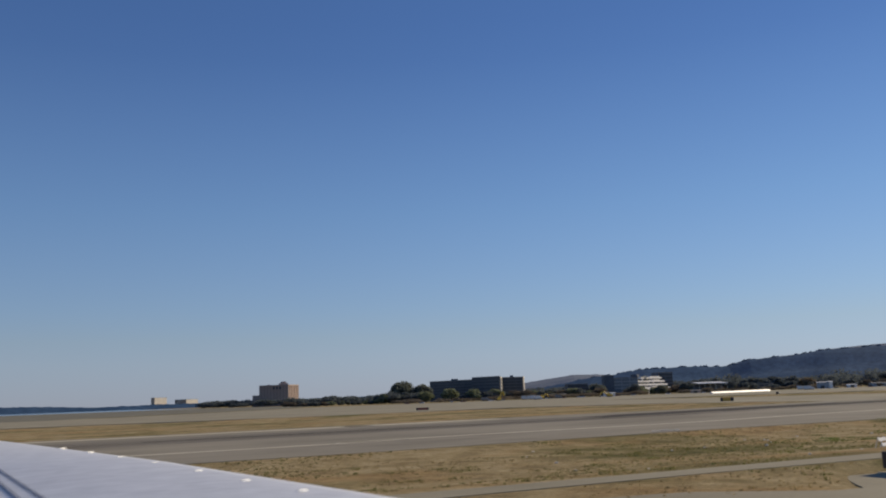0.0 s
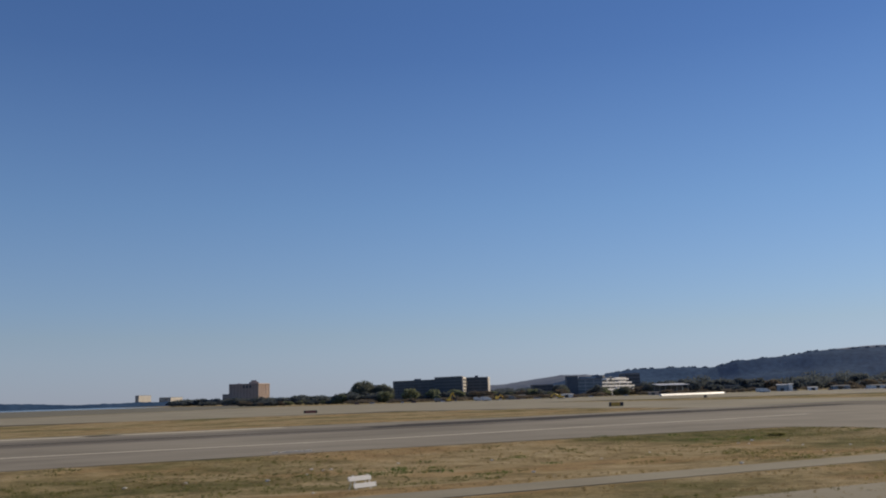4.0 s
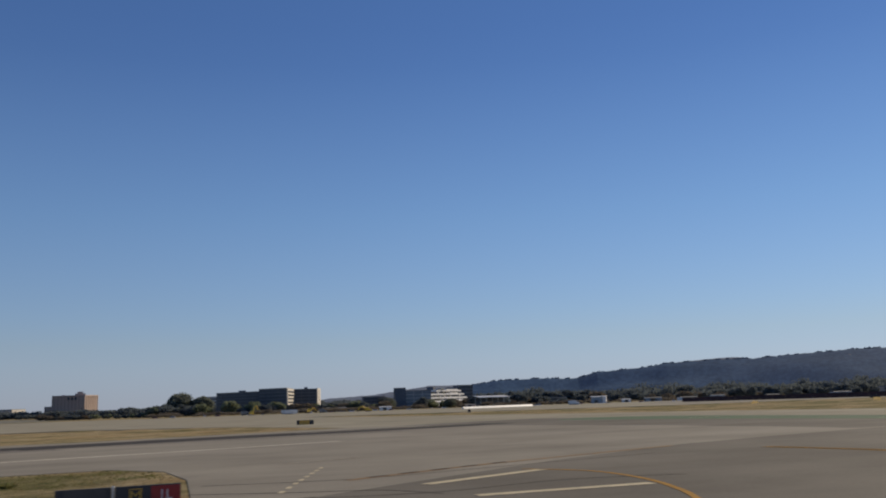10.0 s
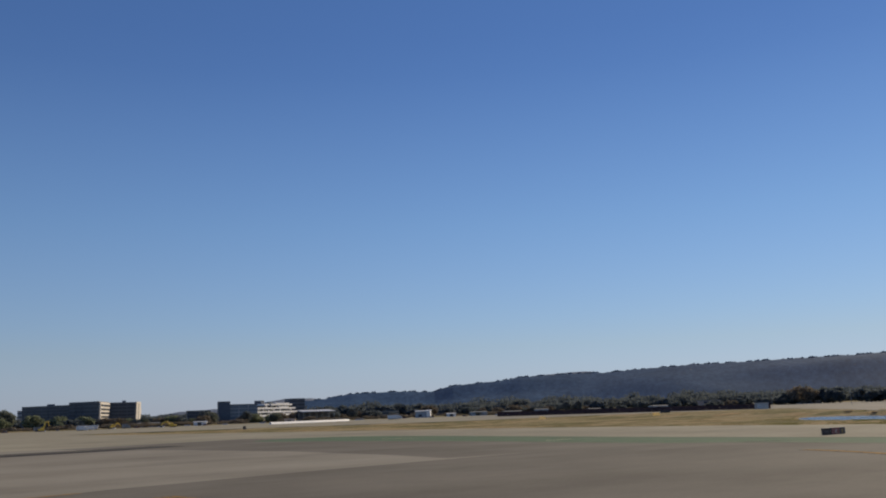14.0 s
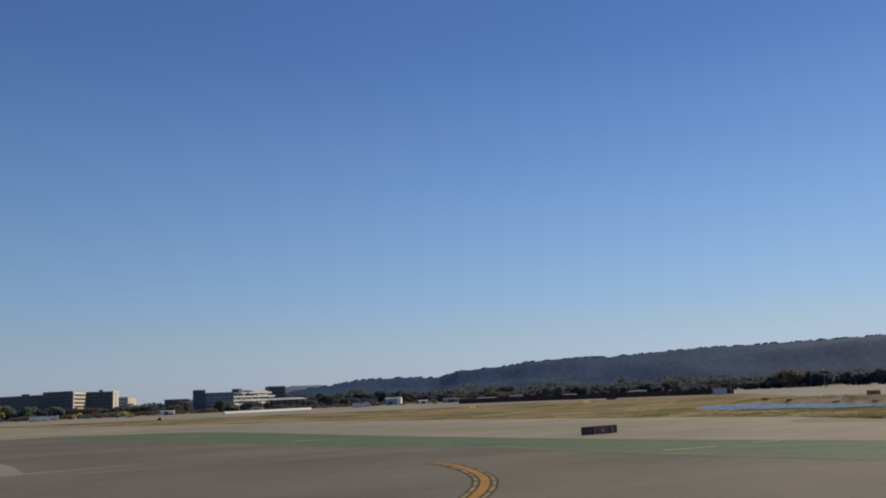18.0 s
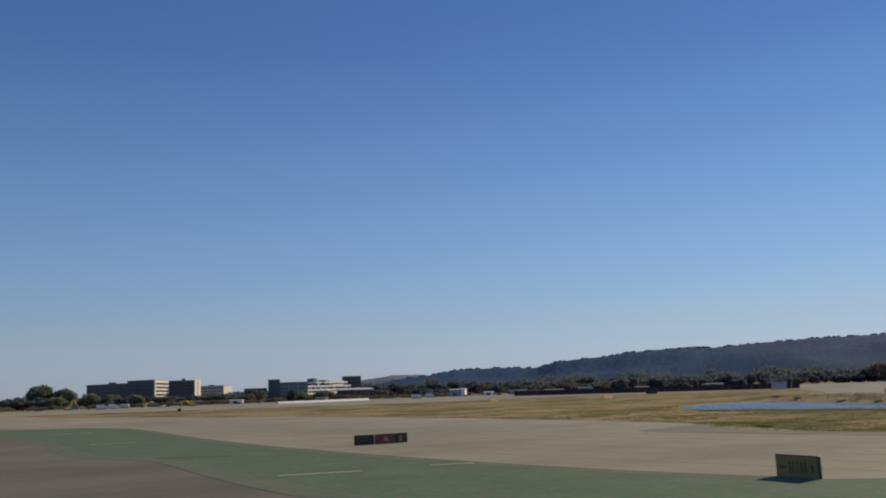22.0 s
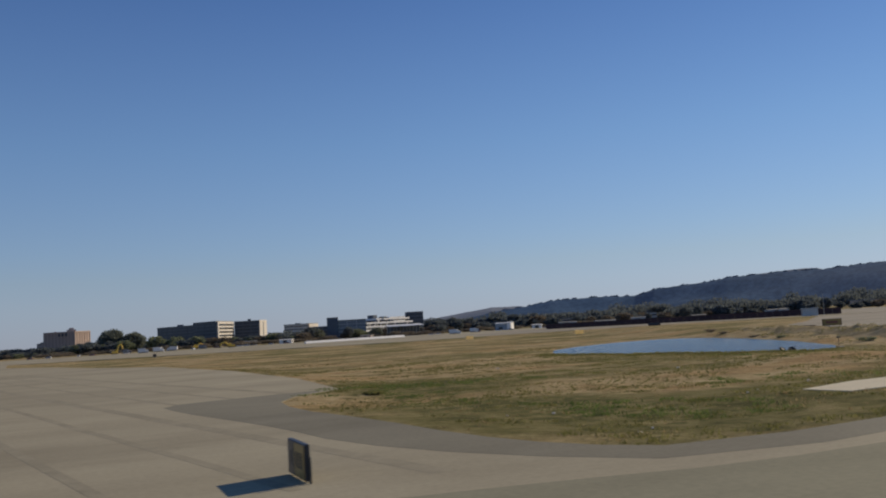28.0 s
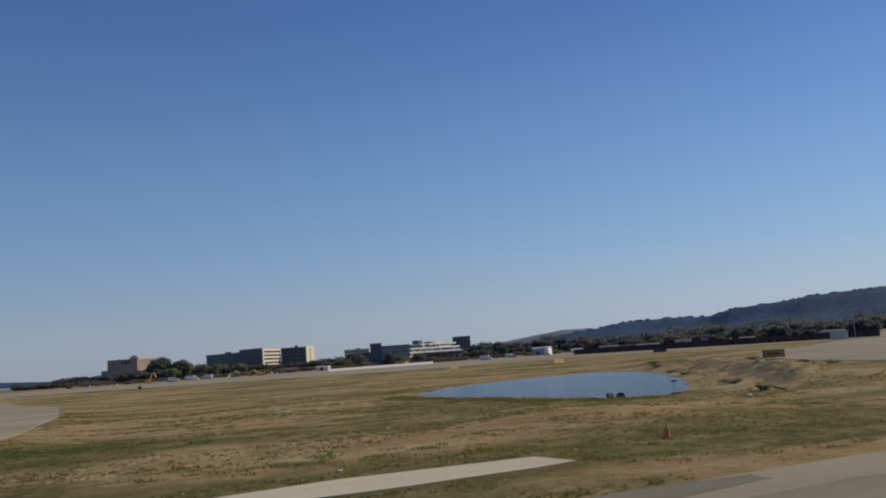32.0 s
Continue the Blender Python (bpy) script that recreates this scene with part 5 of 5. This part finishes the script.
# upright ribs between the hotel's windows, three dark arches under its roof, a cornice
for (x0, y0), (x1, y1), ribs in (((226, 1420), (268, 1404), 10), ((268, 1404), (289, 1428), 7)):
    a, b = offset((x0 - 226, y0 - 1420), (x1 - 226, y1 - 1420), 0.3)
    turn = math.atan2((b - a).y, (b - a).x)
    for k in range(ribs):
        p = a + (b - a) * k / (ribs - 1)
        rib = part("rib", boxed(-0.7, 0.7, -0.35, 0.35, 0, 32.6), M["brown_wall"], HOTEL)
        rib.matrix_basis = Matrix.Translation((p.x, p.y, 0)) @ Matrix.Rotation(turn, 4, "Z")
    cornice = part("cornice", boxed(-0.6, (b - a).length + 0.6, -0.6, 0.5, 31.4, 33.3, bevel=0.15), M["brown_wall"], HOTEL)
    cornice.matrix_basis = Matrix.Translation((a.x, a.y, 0)) @ Matrix.Rotation(turn, 4, "Z")
    if ribs == 10:
        for k in (4, 5, 6):
            p = a + (b - a) * (k + 0.5) / 9
            arch = bmesh.new()
            prof = [(-1.5, 0), (1.5, 0)] + [(1.5 * math.cos(math.pi * i / 8), 3.2 + 1.5 * math.sin(math.pi * i / 8)) for i in range(9)]
            front = [arch.verts.new((q[0], -0.5, q[1])) for q in prof]
            back = [arch.verts.new((q[0], 0.3, q[1])) for q in prof]
            arch.faces.new(front)
            for i in range(len(prof)):
                arch.faces.new((front[i], back[i], back[(i + 1) % len(prof)], front[(i + 1) % len(prof)]))
            bmesh.ops.recalc_face_normals(arch, faces=arch.faces)
            ob = part("arch", arch, M["glass"], HOTEL, "dark arched opening under the roof")
            ob.matrix_basis = Matrix.Translation((p.x, p.y, 26.4)) @ Matrix.Rotation(turn, 4, "Z")
# pale blocks across the bay
building("pale_block", "pale tan apartment block across the bay", [(154, 3500), (166, 3492), (212, 3538), (198, 3552)], 40, "pale_wall", "glass", 9, (0,), 1.2, 2.0)
building("pale_block", "tan block with a dark shaded side across the bay", [(238, 3480), (278, 3462), (324, 3508), (290, 3530)], 30, "pale_wall", "glass", 7, (0,), 1.2, 2.0)
building("white_block", "small white block across the bay", [(500, 3440), (520, 3436), (520, 3460), (500, 3460)], 18, "white_wall", "glass", 4, (0,), 1.0, 2.0)
building("grey_block", "grey office block behind trees", [(429, 1364), (453, 1358), (462, 1384), (436, 1392)], 24.6, "blue_wall", "glass", 5, (0, 1), 1.0, 1.8)
building("pale_office", "pale grey low office behind trees", [(630, 1626), (672, 1611), (695, 1641), (651, 1656)], 28, "pale_wall", "glass", 5, (0,), 1.0, 1.8, roof_extra=((654, 662, 1630, 1640, 1.6, "roof"),))
building("pale_office", "pale sunlit end of a low office", [(674, 1611), (700, 1650), (706, 1666), (696, 1641)], 28, "pale_wall", "glass", 5, (), 1.0, 1.8)
# dark tower, glass block and white building
building("dark_tower", "short dark stair tower beside a glass block", [(493, 820), (503, 816), (506, 826), (496, 830)], 20.6, "dark_wall", "glass", 6, (), 1.0, 1.8)
building("glass_block", "blue-grey glass office block", [(503.2, 818), (530, 812), (536, 836), (508, 842)], 17.6, "blue_wall", "blue_glass", 5, (0,), 0.5, 2.9)


def terraced_office():
    """White terraces: each storey a white parapet over a dark recess, the storeys stepping back, planters on the ledges."""
    root = thing("white_office", "white terraced office building with planted ledges", "building", 530, 812, -0.5, math.degrees(math.atan2(39, 64)))
    rng = random.Random(17)
    for k in range(5):
        z, left, right = 3.7 * k, (0, 0, 3, 9, 26)[k], (86, 86, 86, 84, 81)[k]
        part("storey", boxed(left + 0.4, right - 0.4, 1.2 + 2.2 * k, 34, z, z + 2.1), M["glass"], root, "dark recessed storey")
        cuts = sorted({left, right, *(left + (right - left) * (i + rng.uniform(-0.25, 0.25)) / 5 for i in range(1, 5))})
        for a, b in zip(cuts, cuts[1:]):
            out = rng.choice((0.0, 0.0, 1.4))
            part("parapet", boxed(a + 0.15, b - 0.15, 2.2 * k - out, 34, z + 2.1, z + 3.72 + rng.choice((0, 0, 0.9)), bevel=0.06), M["white_wall"], root)
            for c in range(rng.randint(1, 3)):
                x = rng.uniform(a + 0.6, b - 0.8)
                part("column", boxed(x - 0.35, x + 0.35, 0.3 + 2.2 * k, 1.1 + 2.2 * k, z, z + 2.09), M["white_wall"], root)
        for _ in range(6):
            bush = bmesh.new()
            leaves(bush, (rng.uniform(left + 2, right - 2), 0.8 + 2.2 * k, z + 4.1), (rng.uniform(1.2, 3.5), 0.8, rng.uniform(0.5, 1.1)), 60, 0.45, rng)
            part("planter", bush, M["leaf_dark"], root, "dark green plants on the ledge")
    part("rooftop_plant", boxed(28, 34, 14, 22, 18.7, 22.0, bevel=0.1), M["dark_wall"], root, "dark rooftop plant room")
    part("rooftop_plant", boxed(44, 50, 13, 20, 18.7, 20.4, bevel=0.1), M["blue_wall"], root)


terraced_office()
building("dark_slab_block", "dark slab block behind the white terraces", [(594, 868), (611, 864), (616, 884), (600, 890)], 23.2, "dark_wall", "glass", 6, (0,), 1.0, 1.8)
building("dark_low_block", "low dark block half hidden by trees", [(494, 902), (517, 896), (522, 912), (499, 918)], 13.5, "dark_wall", "glass", 4, (0,), 1.0, 1.8)


def canopy(name, label, x0, x1, y, depth, z, turn=0):
    root = thing(name, label, "shed", x0, y, -0.45, turn)
    L = x1 - x0
    bm = box(bmesh.new(), 0, L, 0, depth, z, z + 0.5)
    for v in bm.verts:
        v.co.z += 1.3 * v.co.y / depth
    part("roof", bm, M["white_roof"], root, "white sloping metal roof")
    part("back_wall", boxed(1, L - 1, depth - 1, depth - 0.6, 0, z - 0.004), M["dark_wall"], root)
    for k in range(6):
        for yy in (0.8, depth - 2):
            part("post", rod(bmesh.new(), (1 + (L - 2) * k / 5, yy, 0), (1 + (L - 2) * k / 5, yy, z), 0.18), M["galvanised"], root)


canopy("long_canopy", "long low building with a white roof", 506, 536, 676, 14, 8.2, -8)


def shed(name, label, x, y, turn, L, W, H, wall, roof="white_roof", door=True):
    root = thing(name, label, "shed", x, y, -0.45, turn)
    part("wall", boxed(0, L, 0, W, 0, H), M[wall], root)
    bm = bmesh.new()
    a = [bm.verts.new(p) for p in ((-0.4, -0.4, H), (-0.4, W / 2, H + W * 0.07), (-0.4, W + 0.4, H), (-0.4, W / 2, H - 0.02))]
    f = bm.faces.new(a)
    r = bmesh.ops.extrude_face_region(bm, geom=[f])
    for v in r["geom"]:
        if isinstance(v, bmesh.types.BMVert):
            v.co.x += L + 0.8
    bmesh.ops.recalc_face_normals(bm, faces=bm.faces)
    part("roof", bm, M[roof], root)
    if door:
        part("door", boxed(L * 0.3, L * 0.3 + 3, -0.08, 0.02, 0, min(H - 0.4, 3)), M["grey_face"], root)
        part("end_door", boxed(L - 0.02, L + 0.08, W * 0.25, W * 0.75, 0, min(H - 0.5, 3)), M["grey_face"], root)
    return root


shed("white_shed", "white open-sided shed with a bright end wall", 561, 589.5, -42, 9, 9, 5.6, "blue_wall")
shed("white_shed_end", "bright white end wall of a shed", 567.6, 583, -42, 3, 9, 5.9, "white_wall", door=False)
for k, (x, y, L, H, wall) in enumerate(((590, 585, 12, 3.4, "white_wall"), (610, 578, 16, 4.0, "blue_wall"), (632, 560, 14, 3.6, "white_wall"), (655, 548, 18, 4.4, "blue_wall"), (690, 520, 12, 3.4, "tan_wall"),
                                        (735, 490, 14, 4.0, "blue_wall"), (470, 640, 14, 3.2, "brown_wall"), (420, 700, 12, 3.6, "white_wall"), (395, 760, 16, 4.0, "blue_wall"))):
    shed("site_shed", "low long shed among trees", x, y, -35 + 9 * (k % 3), L * (0.6 + 0.25 * (k % 3)), 7, H - 0.5, wall, "white_roof" if k in (0, 7) else "roof")
for k, (x, y, h) in enumerate(((640, 760, 6.5), (690, 730, 6), (760, 690, 7), (820, 640, 5.5), (900, 560, 6.5), (950, 480, 6.5), (985, 400, 6.5))):
    building("far_house", "low pale house among far trees", [(x, y), (x + 16, y - 10), (x + 24, y + 4), (x + 8, y + 14)], h, ("tan_wall", "brown_wall", "blue_wall")[k % 3], "glass", 2, (0, 1), 1.0, 1.6)

# the louvred hut
HUT = thing("equipment_hut", "white equipment hut with upright slats", "hut", 545, 268, -0.45, -35)
part("wall", boxed(0, 6.0, 0, 3, 0, 3.6), M["blue_wall"], HUT)
for k in range(9):
    part("slat", boxed(0.1 + 0.68 * k, 0.45 + 0.68 * k, -0.15, -0.004, 0.2, 3.4), M["white_wall"], HUT)
part("roof", boxed(-0.3, 6.3, -0.4, 3.3, 3.6, 3.85), M["white_roof"], HUT)
part("lamp_mast", rod(bmesh.new(), (8.6, 1, 0), (8.6, 1, 9.5), 0.09), M["galvanised"], HUT, "grey mast beside the hut")
MAST = thing("light_mast", "thin grey light mast", "mast", 700, 300, -0.45)
part("pole", rod(bmesh.new(), (0, 0, 0), (0, 0, 12), 0.16, 0.09), M["galvanised"], MAST)
part("lamp_head", boxed(-0.6, 0.6, -0.25, 0.25, 11.9, 12.3, bevel=0.05), M["galvanised"], MAST)

# the long white barrier and the maroon fence
BAR = thing("white_barrier", "long row of white water-filled barriers", "barrier", 396, 516, -0.05, math.degrees(math.atan2(543 - 516, 470 - 396)))
bar_len = math.hypot(74, 27)
for k in range(26):
    u, w = bar_len * k / 26, bar_len / 26
    bm = bmesh.new()
    prof = [(-1.15, 0), (-1.05, 0.35), (-0.3, 1.3), (-0.12, 1.45), (0.12, 1.45), (0.3, 1.3), (1.05, 0.35), (1.15, 0)]
    ends = [[bm.verts.new((x, py, pz)) for py, pz in prof] for x in (u + 0.03, u + w - 0.03)]
    for i in range(8):
        bm.faces.new((ends[0][i], ends[0][(i + 1) % 8], ends[1][(i + 1) % 8], ends[1][i]))
    bm.faces.new(ends[0])
    bm.faces.new(ends[1][::-1])
    bmesh.ops.recalc_face_normals(bm, faces=bm.faces)
    part("barrier_piece", bm, M["white_board"], BAR)
FENCE = thing("maroon_fence", "long dark maroon screen fence", "fence", 524, 446, -0.45, math.degrees(math.atan2(-160, 62)))
fence_len = math.hypot(160, 62)
for k in range(43):
    u = fence_len * k / 43
    part("fence_post", rod(bmesh.new(), (u, 0.05, 0), (u, 0.05, 3.5), 0.06, sides=6), M["dark_metal"], FENCE)
    part("fence_panel", boxed(u + 0.08, u + fence_len / 43 - 0.08, -0.03, 0.03, 0.15, 3.3), M["maroon"], FENCE)


# ---- machines and vehicles ----
def excavator(x, y, turn, raised):
    root = thing("excavator", "yellow tracked excavator with a raised arm" if raised else "yellow tracked excavator with a lowered arm", "excavator", x, y, -0.45, turn, "yellow machines")
    for sy in (-1.15, 1.15):
        bm = bmesh.new()
        box(bm, -1.9, 1.9, sy - 0.3, sy + 0.3, 0, 0.85, bevel=0.3)
        part("track", bm, M["dark_metal"], root, "dark steel track")
    part("body", boxed(-2.0, 1.5, -1.3, 1.3, 0.95, 2.1, bevel=0.15), M["digger_yellow"], root)
    cab = part("cab", boxed(0.2, 1.7, 0.25, 1.3, 2.1, 3.3, bevel=0.1), M["digger_yellow"], root)
    part("cab_window", boxed(1.68, 1.74, 0.35, 1.2, 2.3, 3.1), M["glass"], cab)
    part("counterweight", boxed(-2.5, -2.0, -1.25, 1.25, 1.0, 1.9, bevel=0.15), M["dark_metal"], root)
    pts = ((1.2, 0, 1.6), (2.3, 0, 5.6), (3.9, 0, 6.6), (4.8, 0, 3.4)) if raised else ((1.4, 0, 1.6), (3.8, 0, 3.8), (6.0, 0, 3.2), (7.0, 0, 1.4))
    for nm, a, b, r in (("boom", pts[0], pts[1], 0.6), ("boom", pts[1], pts[2], 0.5), ("stick", pts[2], pts[3], 0.42)):
        part(nm, rod(bmesh.new(), a, b, r, r * 0.8, 6), M["digger_yellow"], root)
    root.matrix_basis = root.matrix_basis @ Matrix.Scale(1.12, 4)
    e = pts[3]
    part("bucket", boxed(e[0] - 0.5, e[0] + 0.5, -0.5, 0.5, e[2] - 0.9, e[2] + 0.1, bevel=0.2), M["dark_metal"], root, "dark steel bucket")
    return root


excavator(293, 650, 8, True)
excavator(366, 602, 170, False)
excavator(352, 690, 15, False)


def wheels(root, spots, r, wide):
    for x, y in spots:
        bm = bmesh.new()
        bmesh.ops.create_cone(bm, cap_ends=True, segments=14, radius1=r, radius2=r, depth=wide, matrix=pose(x, y, r, 90))
        w = part("wheel", bm, M["tyre"], root)
        bm = bmesh.new()
        bmesh.ops.create_cone(bm, cap_ends=True, segments=10, radius1=r * 0.55, radius2=r * 0.55, depth=wide + 0.04, matrix=pose(x, y, r, 90))
        part("rim", bm, M["galvanised"], w)


def truck(x, y, turn, label, paint, L=7.0):
    root = thing("box_truck", label, "truck", x, y, -0.45, turn, "parked vehicles")
    part("cargo_box", boxed(0, L - 2.2, -1.2, 1.2, 0.9, 3.4, bevel=0.06), M[paint], root)
    cab = bmesh.new()
    box(cab, L - 2.1, L, -1.1, 1.1, 0.5, 1.6, bevel=0.12)
    box(cab, L - 2.1, L - 0.6, -1.05, 1.05, 1.6, 2.5, bevel=0.15)
    part("cab", cab, M[paint], root)
    part("windscreen", boxed(L - 0.62, L - 0.52, -0.9, 0.9, 1.65, 2.35), M["glass"], root)
    part("chassis", boxed(0.2, L - 0.3, -0.5, 0.5, 0.45, 0.88), M["dark_metal"], root)
    wheels(root, [(1.2, -1.0), (1.2, 1.0), (L - 1.2, -1.0), (L - 1.2, 1.0)], 0.48, 0.3)
    return root


def car(x, y, turn, label, paint):
    root = thing("parked_car", label, "car", x, y, -0.45, turn, "parked vehicles")
    bm = bmesh.new()
    box(bm, -2.2, 2.2, -0.9, 0.9, 0.3, 0.95, bevel=0.18)
    part("body", bm, M[paint], root)
    bm = bmesh.new()
    r = bmesh.ops.create_cube(bm, size=1, matrix=Matrix.LocRotScale((-0.2, 0, 1.2), None, (2.6, 1.6, 0.6)))
    for v in r["verts"]:
        if v.co.z > 1.2:
            v.co.x = -0.2 + (v.co.x + 0.2) * 0.62
            v.co.y *= 0.85
    part("cabin", bm, M["glass"], root, "dark glass cabin")
    part("roof", boxed(-0.98, 0.58, -0.66, 0.66, 1.48, 1.54, bevel=0.02), M[paint], root)
    wheels(root, [(-1.4, -0.82), (-1.4, 0.82), (1.4, -0.82), (1.4, 0.82)], 0.33, 0.22)
    return root


truck(306, 613, 0, "white box truck parked by the trees", "vehicle_white")
truck(318, 640, 12, "white box truck parked by the trees", "vehicle_white")
truck(503, 543, -30, "white box truck beside the barrier", "vehicle_white", 8)
truck(322, 668, -20, "white box truck parked among site vehicles", "vehicle_white", 6)
truck(338, 676, 160, "white box truck parked among site vehicles", "vehicle_white", 8)
truck(352, 664, 12, "grey box truck parked among site vehicles", "vehicle_grey", 6)
truck(300, 700, 5, "grey box truck parked by the trees", "vehicle_grey")
truck(540, 590, -30, "white box truck near the shed", "vehicle_white")
rng = random.Random(9)
for k in range(26):
    u = k / 25
    paint = rng.choice(("vehicle_white", "vehicle_white", "vehicle_grey", "vehicle_red"))
    x = 235 + 400 * u + rng.uniform(-6, 6)
    y = np.interp(x, [235, 300, 430, 520, 640], [720, 690, 690, 600, 520]) + rng.uniform(-14, 10)
    car(x, y, rng.choice((-20, 70, 160)) + rng.uniform(-10, 10), {"vehicle_white": "white", "vehicle_grey": "grey", "vehicle_red": "dark red"}[paint] + " car parked beyond the pavement", paint)

# ---- the wing beside the camera at the start ----
WING = thing("aircraft_wing", "pale grey aircraft wing with a row of white fasteners", "wing")
WP = [(5.6, 2.4, 3.20), (3.25, 10.3, 3.33), (1.0, 17.6, 3.50), (-3.6, 35.5, 3.54)]


def wing_skin():
    """Leading edge, then the upper and lower skins back to the trailing edge."""
    bm, rows = bmesh.new(), []
    for (x, y, z), chord in zip(WP, (7.0, 5.6, 4.4, 2.0)):
        rows.append([bm.verts.new((x + (dx + 0.03) * chord, y, z + (dz + 0.009) * chord)) for dx, dz in
                     ((-1.0, -0.055), (-0.75, -0.018), (-0.5, 0.0), (-0.25, 0.006), (-0.1, 0.0), (-0.03, -0.008), (0, -0.028), (-0.03, -0.05), (-0.12, -0.07), (-0.4, -0.095), (-0.75, -0.078))])
    for p, q in zip(rows, rows[1:]):
        for k in range(11):
            bm.faces.new((p[k], p[(k + 1) % 11], q[(k + 1) % 11], q[k]))
    bm.faces.new(rows[0])
    bm.faces.new(rows[-1][::-1])
    bmesh.ops.recalc_face_normals(bm, faces=bm.faces)
    for f in bm.faces:
        f.smooth = len(f.verts) == 4
    return bm


part("skin", wing_skin(), M["wing_paint"], WING)
for x, y, z in ((-1.0, 24.6, 3.53), (-0.3, 21.8, 3.52), (0.3, 19.3, 3.50), (0.85, 16.9, 3.48), (1.4, 14.7, 3.45), (1.85, 12.7, 3.42), (2.3, 11.05, 3.39), (2.65, 9.6, 3.36), (3.0, 8.2, 3.34)):
    bm = boxed(-0.08, 0.08, -0.06, 0.06, -0.012, 0.012)
    bm.transform(Matrix.Translation((x, y, z)) @ Vector((0.75, -0.45, 0.5)).to_track_quat("Z", "Y").to_matrix().to_4x4())
    part("fastener", bm, M["bright_white"], WING, "small white fastener")
for s, w in ((0.65, 0.022), (0.70, 0.013)):
    bm = bmesh.new()
    for (x0, y0, z0), c0, (x1, y1, z1), c1 in zip(WP, (7.0, 5.6, 4.4, 2.0), WP[1:], (5.6, 4.4, 2.0)):
        rod(bm, (x0 + (0.03 - s) * c0, y0, z0 - 0.0015 * c0 - 0.005), (x1 + (0.03 - s) * c1, y1, z1 - 0.0015 * c1 - 0.005), w, sides=6)
    part("panel_seam", bm, M["panel_line"], WING, "dark seam between skin panels")
